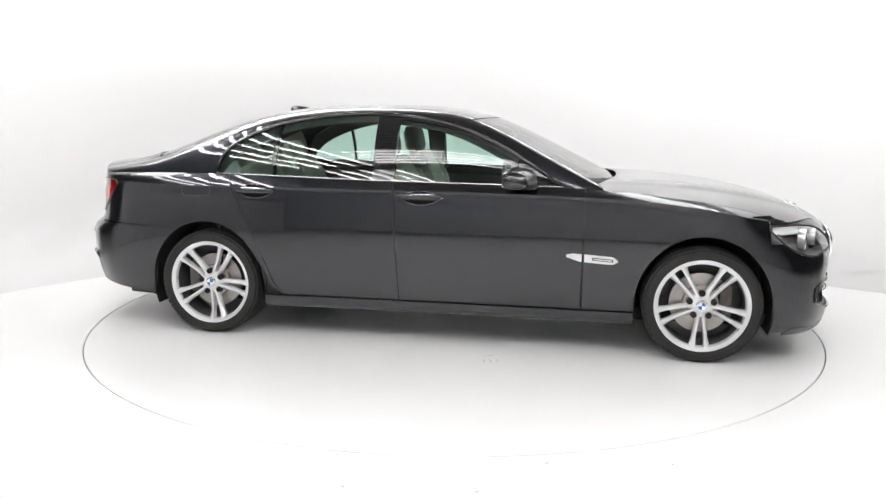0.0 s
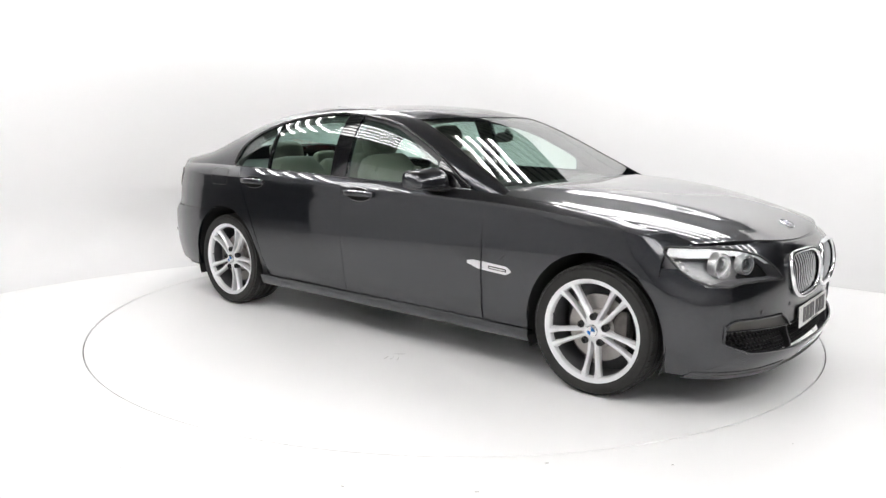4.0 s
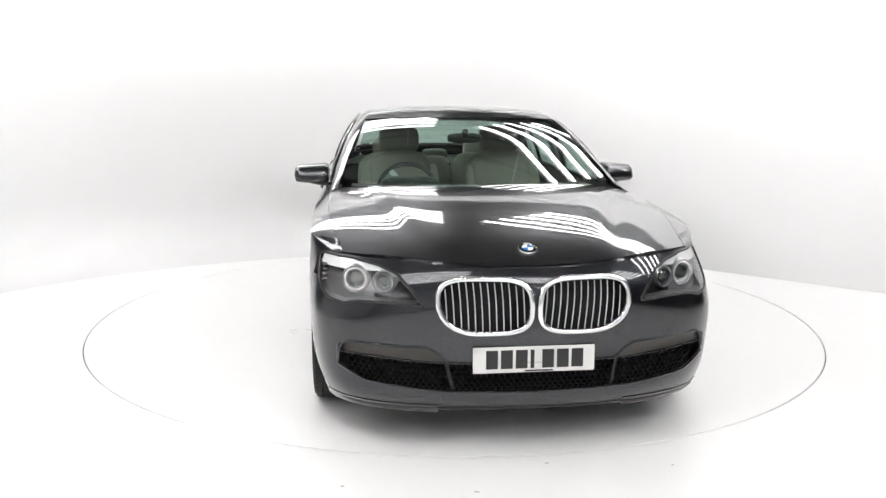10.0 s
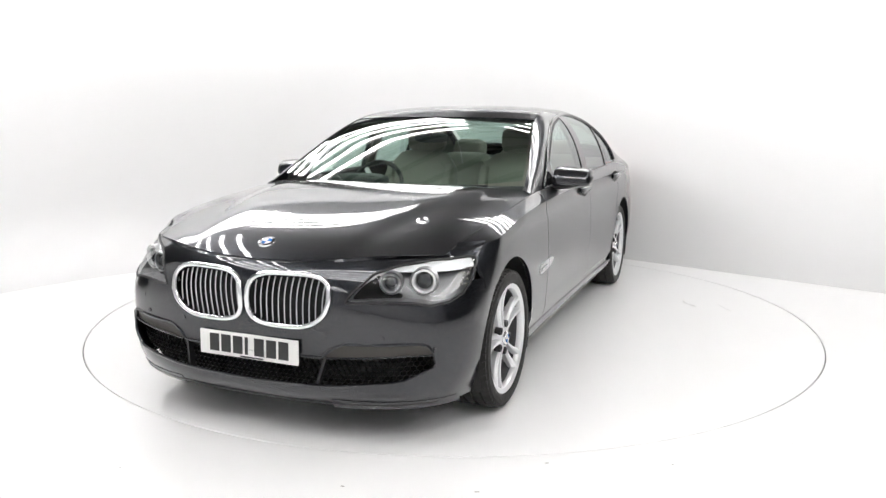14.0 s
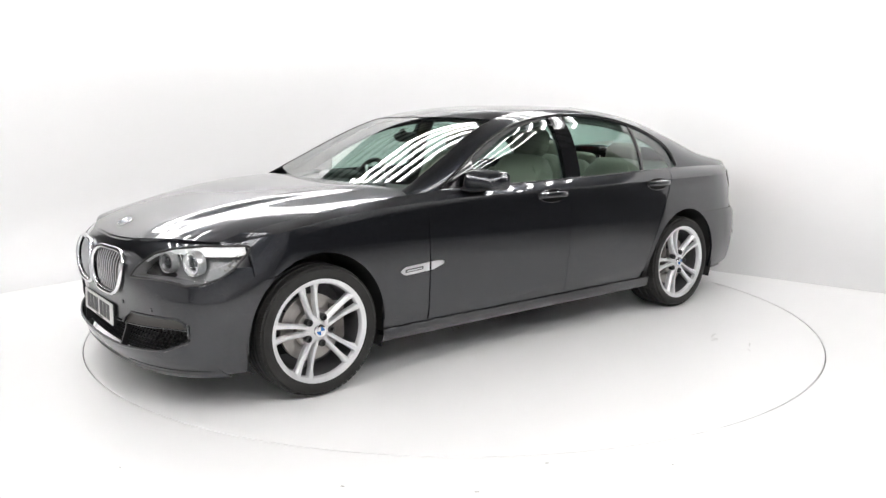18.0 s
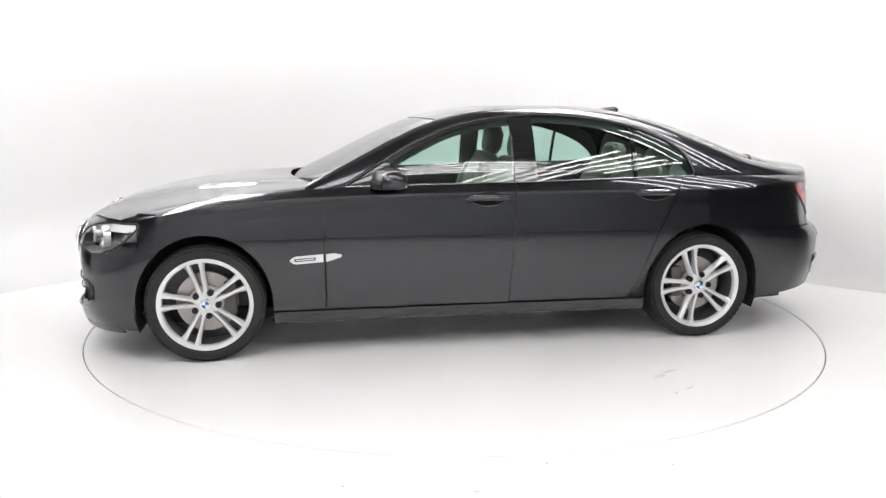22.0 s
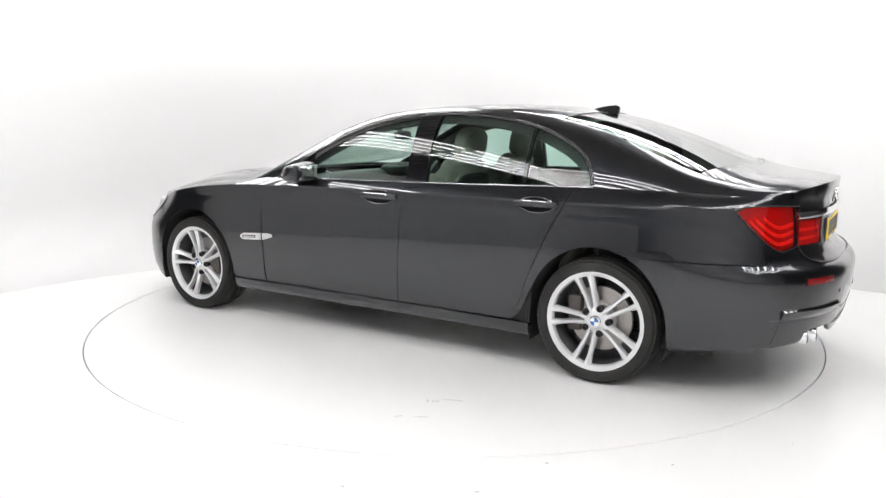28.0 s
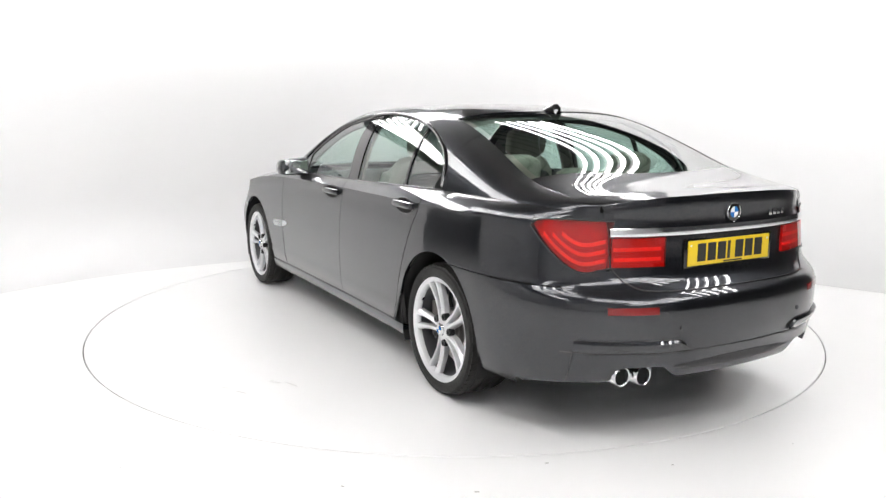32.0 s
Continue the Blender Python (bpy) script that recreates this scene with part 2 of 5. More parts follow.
# ---- light banks ----
def light_bank():
    ob = new("light_bank")
    for sx in (-0.8, 0.8):
        part("cross_rail", boxed(0.04, 1.16, 0.03, 0.004, c=(sx, 0, 0.085)), M_CASE, ob)
    for sx in (-1.1, 1.1):
        part("hanger", boxed(0.012, 0.012, 2.3, c=(sx * 0.727, 0, 1.2)), M_CASE, ob)
    for i in range(5):
        vs, fs = lathe([(0.0, -1.18), (0.0240, -1.18), (0.0240, 1.18), (0.0, 1.18)], 10, "y")
        me = mesh_from("tube", [(y, x + (i - 2) * 0.26, z) for x, y, z in vs], fs)
        part("tube", me, M_TUBE, ob, "glowing fluorescent tube")
        part("batten", boxed(2.42, 0.058, 0.045, 0.006, c=(0, (i - 2) * 0.26, 0.048)), M_CASE, ob, "slim white tube batten")
    return tagged(ob, "white ceiling bank of five glowing fluorescent tubes", "ceiling light", "studio light banks")


BANKS = [(-3.0, -0.75, 3.3, 90), (-1.3, 1.95, 3.4, 0), (1.62, 0.80, 3.1, -40), (-3.0, -3.25, 3.3, 90), (3.3, -3.7, 3.3, 90), (-1.1, -3.6, 3.3, 0), (-3.0, 1.6, 3.2, 50), (3.1, -1.25, 3.1, -40), (2.9, -6.0, 3.3, 90), (-2.9, -6.2, 3.3, 90), (1.4, -4.6, 3.3, 0)]
first_bank = None
for x, y, z, a in BANKS:
    if first_bank is None:
        first_bank = light_bank()
        first_bank.matrix_basis = pose(x, y, z, 0, 0, a)
    else:
        copy_thing(first_bank, pose(x, y, z, 0, 0, a))

# ---- turntable ----
SCUFFS = [(-0.944, 1.553, 0.1, 176.0), (-0.933, 1.819, 0.06, 196.0), (-0.88, 1.615, 0.03, 275.0), (-0.83, 1.873, 0.03, 235.0), (0.434, -1.117, 0.12, 104.0), (0.255, 0.377, 0.2, 230.0), (-0.105, 0.379, 0.2, 160.0), (-0.865, 1.616, 0.08, 117.0), (0.411, -1.025, 0.06, 60.0)]
turntable = new("turntable")
vs, fs = lathe([(0.0, 0.0), (1.0, 0.0), (2.0, 0.0), (2.40, 0.0)], 160, "z")
part("disc", mesh_from("disc", vs, [f[::-1] for f in fs]), M_FLOOR, turntable)
vs, fs = lathe([(2.40, 0.0), (R_TABLE - 0.010, 0.0), (R_TABLE - 0.008, -0.002), (R_TABLE - 0.008, -0.01)], 160, "z")
part("rim", mesh_from("rim", vs, [f[::-1] for f in fs]), M_FLOOR, turntable)
for x, y, ln, a in SCUFFS:
    for k in range(3):
        bm = box(bmesh.new(), x + ln * 0.3 * (k - 1), y + 0.012 * ((k * 7) % 3 - 1), 0.0003, ln * 0.45, 0.003, 0.0004, rot=pose(0, 0, 0, 0, 0, a + 6 * k))
        part("scuff", bm, M_SCUFF, turntable, "faint grey scuff on the white disc")
tagged(turntable, "round white flush turntable set into the studio floor", "turntable")
# ---- the saloon car: x ahead, y to its left, z up, origin on the floor midway between the axles ----
car = new("car")
tagged(car, "dark graphite metallic four-door saloon car parked on the turntable", "car")
AXLE, ARCH_X, ARCH_Z, HUB_Z = 1.535, 0.382, 0.405, 0.340

# half width by height, at the doors
W_Z = spline([0.15, 0.21, 0.30, 0.45, 0.62, 0.80, 0.90, 0.97, 1.06], [0.885, 0.905, 0.929, 0.948, 0.955, 0.949, 0.940, 0.928, 0.905])
W_X = spline([-2.0, -1.535, -0.7, 0.0, 0.8, 1.535, 1.9], [0.992, 1.0, 0.990, 0.986, 0.990, 1.0, 0.994])
NOSE = spline([0.15, 0.20, 0.27, 0.36, 0.46, 0.56, 0.66, 0.74, 0.80, 0.86], [2.30, 2.340, 2.366, 2.352, 2.342, 2.350, 2.356, 2.335, 2.285, 2.20])
TAIL = spline([0.18, 0.28, 0.40, 0.50, 0.60, 0.65, 0.685, 0.71, 0.74, 0.80, 0.90, 0.98, 1.04, 1.10], [2.55, 2.605, 2.645, 2.662, 2.669, 2.662, 2.630, 2.588, 2.560, 2.546, 2.546, 2.552, 2.556, 2.556])
CF, CR = 1.70, 1.70
NF, NR = 2.4, 2.6
M_R = spline([0.2, 0.45, 0.60, 0.70, 0.78, 0.86, 0.96, 1.10], [3.4, 3.35, 3.2, 3.2, 3.3, 3.2, 3.0, 2.9])
M_F = spline([0.15, 0.45, 0.57, 0.66, 0.75, 0.86], [3.2, 3.8, 3.5, 2.75, 1.95, 1.35])


def width(x, z):
    """Half width of the body at x and height z, rounded off at nose and tail."""
    xf = np.clip((x - CF) / (NOSE(z) - CF), 0, 1)
    xr = np.clip((-x - CR) / (TAIL(z) - CR), 0, 1)
    return W_Z(z) * W_X(np.clip(x, -2.0, 1.9)) * (1 - xf ** M_F(z)) ** (1 / NF) * (1 - xr ** M_R(z)) ** (1 / NR)


def nose_point(phi, z):
    """A point of the nose: phi 0 at the centre, positive to the left."""
    s = np.sign(phi)
    p = np.abs(phi)
    w = W_Z(z) * W_X(1.9)
    return np.stack([CF + (NOSE(z) - CF) * np.cos(p) ** (2 / M_F(z)), s * w * np.sin(p) ** (2 / NF), z + 0 * p], -1)


def nose_phi(y, z):
    return np.sign(y) * np.arcsin(np.clip(np.abs(y) / (W_Z(z) * W_X(1.9)), 0, 1) ** (NF / 2))


def nose_at(y, z):
    return nose_point(nose_phi(y, z), z)


def tail_point(phi, z):
    s = np.sign(phi)
    p = np.abs(phi)
    w = W_Z(z) * W_X(-2.0)
    return np.stack([-CR - (TAIL(z) - CR) * np.cos(p) ** (2 / M_R(z)), s * w * np.sin(p) ** (2 / NR), z + 0 * p], -1)


def tail_phi(y, z):
    return np.sign(y) * np.arcsin(np.clip(np.abs(y) / (W_Z(z) * W_X(-2.0)), 0, 1) ** (NR / 2))


def tail_at(y, z):
    return tail_point(tail_phi(y, z), z)


# shoulder crease, top edge of the flanks, roof edge, centre line
Z_SH = spline([1.95, 1.6, 1.3, 0.8, 0.3, -0.5, -1.0, -1.6, -2.2, -2.5], [0.812, 0.888, 0.927, 0.952, 0.962, 0.966, 0.968, 0.972, 0.968, 0.955])
Y_TOP = spline([1.93, 1.6, 1.3, 1.0, 0.8, 0.0, -1.0, -1.5, -2.0, -2.2, -2.3, -2.412, -2.47], [0.800, 0.852, 0.866, 0.866, 0.868, 0.875, 0.876, 0.868, 0.828, 0.792, 0.752, 0.650, 0.545])
Z_TOP = spline([1.93, 1.6, 1.3, 1.0, 0.8, 0.38, -0.32, -1.08, -1.43, -2.0, -2.3, -2.5], [0.842, 0.918, 0.955, 0.985, 0.998, 1.008, 1.018, 1.036, 1.044, 1.042, 1.030, 1.015])
Y_R = spline([0.98, 0.55, 0.15, -0.4, -1.0, -1.5, -1.9, -2.15, -2.30, -2.412, -2.47], [0.825, 0.738, 0.645, 0.604, 0.600, 0.632, 0.676, 0.696, 0.690, 0.640, 0.540])
Z_R = spline([0.98, 0.60, 0.25, 0.0, -0.4, -0.85, -1.3, -1.75, -1.96, -2.15, -2.30, -2.412, -2.5], [0.995, 1.188, 1.354, 1.424, 1.456, 1.448, 1.376, 1.218, 1.138, 1.096, 1.071, 1.054, 1.046])
Z_C = spline([1.08, 0.60, 0.20, -0.10, -0.50, -0.95, -1.25, -1.5, -1.8, -2.1, -2.2, -2.4, -2.6], [0.99, 1.232, 1.411, 1.473, 1.491, 1.481, 1.441, 1.381, 1.282, 1.166, 1.136, 1.106, 1.090])
Z_HOOD = spline([2.30, 2.2, 2.0, 1.7, 1.4, 1.1, 0.9], [0.785, 0.838, 0.903, 0.962, 1.000, 1.026, 1.038])
Z_DLO = spline([0.735, 0.60, 0.395, 0.225, 0.054, -0.12, -0.293, -0.467, -0.812, -1.148, -1.311, -1.39, -1.435, -1.462, -1.476], [1.004, 1.086, 1.209, 1.290, 1.354, 1.391, 1.413, 1.425, 1.407, 1.338, 1.270, 1.220, 1.172, 1.116, 1.066])
X_DLO0, X_DLO1 = 0.725, -1.477


def arch(x):
    """Height of the wheel opening's edge; minus one away from the wheels."""
    d = np.minimum(np.abs(x - AXLE), np.abs(x + AXLE)) / ARCH_X
    return np.where(d < 1, HUB_Z + ARCH_Z * np.sqrt(np.clip(1 - d * d, 0, 1)), -1.0)


def skin(x, z):
    """Half width with the sharp shoulder crease and the hollow under it."""
    d = np.maximum(Z_SH(x) - z, 0)
    fade = np.clip((x + 2.25) / 0.4, 0, 1) * np.clip((1.78 - x) / 0.4, 0, 1)
    return width(x, z) + fade * (0.0050 * np.exp(-d / 0.013) - 0.0045 * np.exp(-((d - 0.055) / 0.035) ** 2) + 0.0035 * np.exp(-((z - 0.355) / 0.018) ** 2))


def strip(x, w):
    """Between the shoulder crease (w 0) and the top edge of the flank (w 1)."""
    z0, y1, z1 = Z_SH(x), Y_TOP(x), Z_TOP(x)
    y0 = skin(x, z0)
    soft = np.clip((-1.45 - x) / 0.5, 0, 1)
    yc, zc = y0 - (0.44 - 0.16 * soft) * (y0 - y1), z0 + (0.58 + 0.16 * soft) * (z1 - z0)
    return np.stack([x + 0 * w, (1 - w) ** 2 * y0 + 2 * w * (1 - w) * yc + w * w * y1, (1 - w) ** 2 * z0 + 2 * w * (1 - w) * zc + w * w * z1], -1)


def flank(x, z):
    return np.stack([x + 0 * z, skin(x, z), z + 0 * x], -1)


def green(x, z):
    """The side above the belt line, by height."""
    y0, z0, y1, z1 = Y_TOP(x), Z_TOP(x), Y_R(x), Z_R(x)
    f = np.clip((z - z0) / np.maximum(z1 - z0, 1e-4), 0, 1)
    w = (1.72 - np.sqrt(np.maximum(2.9584 - 2.88 * f, 0))) / 1.44
    yc = y0 - 0.31 * (y0 - y1)
    return np.stack([x + 0 * z, (1 - w) ** 2 * y0 + 2 * w * (1 - w) * yc + w * w * y1, z + 0 * x], -1)


def crown(x, u):
    """Rise of the top across the car: rounder over the windscreen, flatter over the rear window."""
    k = 0.45 + 0.27 * np.clip((x + 1.0) / 0.8, 0, 1)
    return 1 - k * u**2 - (1 - k) * u**4


def top_skin(x, u):
    """Screen, roof, rear window and boot deck; u from -1 to 1 across."""
    return np.stack([x + 0 * u, u * Y_R(x), Z_R(x) + (Z_C(x) - Z_R(x)) * crown(x, u)], -1)


def both(name, pts, material, parent, flange=0.012, label="", angle=38, keep=None):
    """A panel on the left and its mirror on the right."""
    obs = []
    for right in (False, True):
        vs, fs = sheet(pts, flange, right)
        if keep is not None:
            n = (pts.shape[0] - 1) * (pts.shape[1] - 1)
            fs = [f for q, f in enumerate(fs) if q >= n or keep[q]]
        obs.append(part(name, mesh_from(name, vs, fs, angle=angle), material, parent, label))
    return obs


def rows_flank(x_of_z, z0, n=34, k=8):
    """Panel columns over heights from z0 to the crease and on to the top edge; x_of_z gives the two ends by height."""
    u = np.linspace(1, 0, 40)[:, None]
    a, b = x_of_z(np.array([0.965]))
    xm = b + (a - b) * u
    v = 1 - (1 - np.linspace(0, 1, n)[None, :]) ** 1.7
    z = z0 + (0.964 - z0) * v
    a, b = x_of_z(z)
    x = b + (a - b) * u
    z = z0 + (Z_SH(xm) - z0) * v
    low = flank(x, z)
    w = np.linspace(0, 1, k)[None, 1:]
    a, b = x_of_z(0.965 + 0.08 * w)
    high = strip(b + (a - b) * u, w)
    return np.concatenate([low, high], 1)


GAP = 0.0017
X_B = spline([0.2, 0.285, 0.6, 0.965, 1.06], [-0.262, -0.264, -0.282, -0.302, -0.307])
X_RD = spline([0.27, 0.31, 0.36, 0.45, 0.60, 0.777, 0.90, 1.05], [-0.985, -1.035, -1.078, -1.118, -1.178, -1.258, -1.322, -1.392])


def front_door_ends(z):
    return 0.848 + 0.012 * (z - 0.6) - GAP, X_B(z) + GAP


def rear_door_ends(z):
    return X_B(z) - GAP, X_RD(z) + GAP


both("front_door", rows_flank(front_door_ends, 0.287), M_PAINT, car)
both("rear_door", rows_flank(rear_door_ends, 0.288), M_PAINT, car)

# front fender
x = np.concatenate([np.linspace(0.853, 1.150, 14), AXLE - 0.381 * np.cos(np.linspace(0.02, math.pi * 0.70, 34)), np.linspace(1.765, 1.883, 9), np.linspace(1.889, 1.985, 9)])[:, None]
zb = np.maximum(np.maximum(arch(x), 0.287), np.where(x > AXLE, 0.658, 0))
zb = np.where(x > 1.886, np.minimum(0.812, Z_SH(x) - 0.002), zb)
v = 1 - (1 - np.linspace(0, 1, 34)[None, :]) ** 1.7
low = flank(x, zb + (Z_SH(x) - zb) * v)
fender = np.concatenate([low, strip(x, np.linspace(0, 1, 8)[None, 1:])], 1)[::-1]
fender[..., 1] += np.where(x[::-1] > 1.886, 0.002, 0.0)
both("front_fender", fender, M_PAINT, car)

# rear quarter
xi = np.concatenate([np.linspace(-1.162, -1.172, 3), -AXLE + 0.36 * np.cos(np.linspace(0.12, math.pi * 0.72, 34)), np.linspace(-1.80, -2.445, 30)])[:, None]
sh = np.clip((xi + 1.62) / 0.45, 0, 1)
xs = xi
for _ in range(6):
    zb = np.maximum(np.maximum(arch(xs), 0.287), np.where(xs < -AXLE, 0.712, 0))
    xs = xi + (X_RD(zb) - GAP + 1.162) * sh
z = zb + (Z_SH(xi) - zb) * v
xx = xi + (X_RD(z) - GAP + 1.162) * sh
low = flank(xx, z)
w = np.linspace(0, 1, 8)[None, 1:]
high = strip(xi + (X_RD(0.965 + 0.08 * w) - GAP + 1.162) * sh, w)
quarter = np.concatenate([low, high], 1)
cx = 0.25 * (quarter[:-1, :-1] + quarter[1:, :-1] + quarter[:-1, 1:] + quarter[1:, 1:])


T_IN = float(tail_phi(np.array(0.612), np.array(0.85)))
T_OUT = float(np.arccos(((2.205 - CR) / (TAIL(0.96) - CR)) ** (M_R(0.96) / 2)))


T_LOW = spline([0, 0.16, 0.32, 0.46, 0.62, 0.78, 0.92, 1.0], [0.789, 0.776, 0.770, 0.785, 0.822, 0.872, 0.925, 0.958])
T_HIGH = spline([0, 0.3, 0.6, 0.85, 0.95, 1.0], [0.985, 0.990, 0.992, 0.988, 0.980, 0.968])


def t_low(f):
    """Lower edge of the tail lamp, from its inner end (f 0) to its tip on the flank (f 1)."""
    return T_LOW(f)


def t_high(f):
    return T_HIGH(f)


cf = (tail_phi(cx[..., 1], cx[..., 2]) - T_IN) / (T_OUT - T_IN)
keep = ~((cx[..., 0] < -2.19) & (cf < 1) & (cx[..., 2] > t_low(np.clip(cf, 0, 1)) + 0.003) & (cx[..., 2] < t_high(np.clip(cf, 0, 1)) - 0.003))
both("quarter_panel", quarter, M_PAINT, car, keep=keep.ravel())

# sills
x = np.linspace(1.150, -1.150, 60)[:, None]
z = np.array([0.198, 0.203, 0.215, 0.24, 0.262, 0.276, 0.281])[None, :]
sill = flank(x, z)
sill[..., 1] += np.array([-0.03, -0.004, 0.006, 0.008, 0.007, 0.004, -0.004])[None, :]
both("sill", sill, M_PAINT, car, flange=0.05)

# side frame round the windows: pillars, roof rail and rear pillar
x = np.concatenate([np.linspace(0.955, 0.730, 12), np.linspace(0.724, -1.40, 84), np.linspace(-1.41, -1.476, 18), np.linspace(-1.478, -2.414, 42)])[:, None]
inside = (x < X_DLO0) & (x > X_DLO1)
z0 = np.where(inside, np.maximum(Z_DLO(x), Z_TOP(x)), Z_TOP(x))
z0 = np.minimum(z0, Z_R(x) - 0.004)
pts = green(x, z0 + (Z_R(x) - z0) * np.linspace(0, 1, 10)[None, :])
both("side_frame", pts, M_PAINT, car, flange=0, angle=60)

# roof
u = np.linspace(-1, 1, 41)[None, :]
v = np.linspace(0, 1, 40)[:, None]
xf, xr = 0.215 - 0.075 * u**2 + 0 * v, -1.245 + 0.05 * u**2
part("roof", mesh_from("roof", *sheet(top_skin(xr + (xf - xr) * v, u * 0.997), 0.015)), M_PAINT, car)

# windscreen and rear window
xb = 1.015 - 0.165 * np.abs(u) ** 2.2
ws = top_skin(xf + 0.006 + (xb - xf) * v, u * 0.978)
ws[..., 2] -= 0.004
part("windscreen", mesh_from("windscreen", *sheet(ws[::-1, ::-1])), M_SCREEN, car, "slightly green windscreen glass")
xq = -2.140 + 0.165 * np.abs(u) ** 2.5
bl = top_skin(xq + (xr - 0.006 - xq) * v, u * 0.95)
bl[..., 2] -= 0.004
part("rear_window", mesh_from("rear_window", *sheet(bl)), M_GLASS, car, "green-tinted rear window glass")

# boot lid: the face between the lamps, then the deck over a crisp lip
LIP_Y, LIP_Z = 0.642, 1.054
lip_z = LIP_Z + 0.036 * (1 - 0.45 * u**2 - 0.55 * u**4)
xl = tail_at(u * LIP_Y, lip_z)[..., 0]
xe_ = xl[:, -1:] + (xq[:, -1:] - 0.008 - xl[:, -1:]) * np.linspace(0, 1, 22)[:, None]
vv = np.linspace(0, 1, 22)[:, None]
deck_x = xl + (xq - 0.008 - xl) * vv
ze_ = Z_R(xe_)
deck_z = ze_ + (Z_C(deck_x) - ze_) * (1 - 0.45 * u**2 - 0.55 * u**4)
deck_z = lip_z + (deck_z - lip_z) * np.clip(vv * 4, 0, 1) ** 0.8
deck = np.stack([deck_x, u * Y_R(xe_) * 0.994, deck_z], -1)
fr = np.array([0, 0.10, 0.2, 0.3, 0.4, 0.5, 0.6, 0.7, 0.78, 0.86, 0.93, 0.975])[:, None]
zf = 0.684 + (lip_z - 0.684) * fr
yl = np.interp(zf, [0.684, 0.80, 0.97, 1.054], [0.600, 0.612, 0.616, LIP_Y - 0.004]) * u
face = tail_at(yl, zf)
face[..., 0] += 0.010 * np.exp(-((zf - 0.985) / 0.03) ** 2)
part("boot_lid", mesh_from("boot_lid", *sheet(np.concatenate([face, deck], 0), 0.015), angle=30), M_PAINT, car)


# bonnet
def hood_edge_x(y):
    return nose_at(y, np.full_like(y, 0.81))[..., 0] + 0.004


def bonnet_point(u, w):
    xf_, xr_ = hood_edge_x(u * 0.80), 1.045 - 0.185 * np.abs(u) ** 2.2
    x = xr_ + (xf_ - xr_) * w
    ye, ze = Y_TOP(np.minimum(x, 1.93)), Z_TOP(np.minimum(x, 1.93)) - np.maximum(x - 1.93, 0) * 0.35
    z = ze + (Z_HOOD(x) - ze) * (1 - np.abs(u) ** 3.8)
    yr_ = 0.40 + 0.27 * (1 - w)
    z = z + 0.020 * (0.5 - 0.5 * np.tanh((np.abs(u * ye) - yr_) / 0.048)) * np.sin(np.pi * np.clip(w, 0, 1)) ** 0.7
    return np.stack([x, u * ye, z], -1)


uu, ww = np.linspace(-0.997, 0.997, 161)[None, :], np.linspace(0.0, 1, 60)[:, None]
part("bonnet", mesh_from("bonnet", *sheet(bonnet_point(uu + 0 * ww, ww + 0 * uu), 0.006)), M_PAINT, car)

# nose with its openings
GR_Y, GR_Z, GR_W, GR_H = 0.2085, 0.640, 0.188, 0.105


def kidney_half(side, dz):
    """Half width of a kidney at height dz over its middle, on its outer (1) or inner (-1) side."""
    drop = np.clip(-dz / GR_H, 0, 1.3) ** 1.6
    return GR_W * (1 - np.where(side > 0, 0.30, 0.06) * drop)


def inside_kidney(y, z, grow=0.0):
    dz = z - GR_Z
    dy = np.abs(y) - GR_Y - 0.06 * dz
    return (np.abs(dy) / (kidney_half(np.sign(dy), dz) + grow)) ** 3.6 + (np.abs(dz) / (GR_H + grow)) ** 3.6 < 1


def intake_top(y):
    return np.interp(np.abs(y), [0, 0.34, 0.40, 0.72, 0.82], [0.400, 0.400, 0.402, 0.424, 0.424])


def intake_bottom(y):
    return np.interp(np.abs(y), [0, 0.40, 0.70, 0.82], [0.276, 0.284, 0.312, 0.370])


def blade_top(y):
    return np.interp(np.abs(y), [0, 0.36, 0.40, 0.45, 0.76, 0.79, 0.81], [0.400, 0.402, 0.440, 0.466, 0.476, 0.468, 0.430])


def inside_intake(y, z):
    return (z > intake_bottom(y)) & (z < blade_top(y)) & (np.abs(y) < 0.81)


PHI_IN = float(nose_phi(np.array(0.470), np.array(0.64)))
PHI_OUT = 1.205


def lamp_top(f):
    """Upper edge of the headlamp from its inner tip (f 0) to its outer end (f 1)."""
    return np.interp(f, [0, 0.06, 0.16, 0.30, 0.53, 0.90, 0.97, 1.0], [0.652, 0.702, 0.762, 0.788, 0.804, 0.806, 0.800, 0.782])


def lamp_bottom(f):
    return np.interp(f, [0, 0.28, 0.48, 0.64, 0.82, 0.95, 1.0], [0.646, 0.652, 0.648, 0.633, 0.642, 0.668, 0.705])


def inside_headlamp(y, z, grow=0.0):
    f = (np.abs(nose_phi(y, z)) - PHI_IN) / (PHI_OUT - PHI_IN)
    return (f > 0) & (z > lamp_bottom(np.clip(f, 0, 1)) - grow) & (z < lamp_top(np.clip(f, 0, 1)) + grow)


def nose_top(y):
    b = bonnet_point(np.clip(y / 0.80, -1, 1), np.ones_like(y))
    return b[..., 2] - 0.006


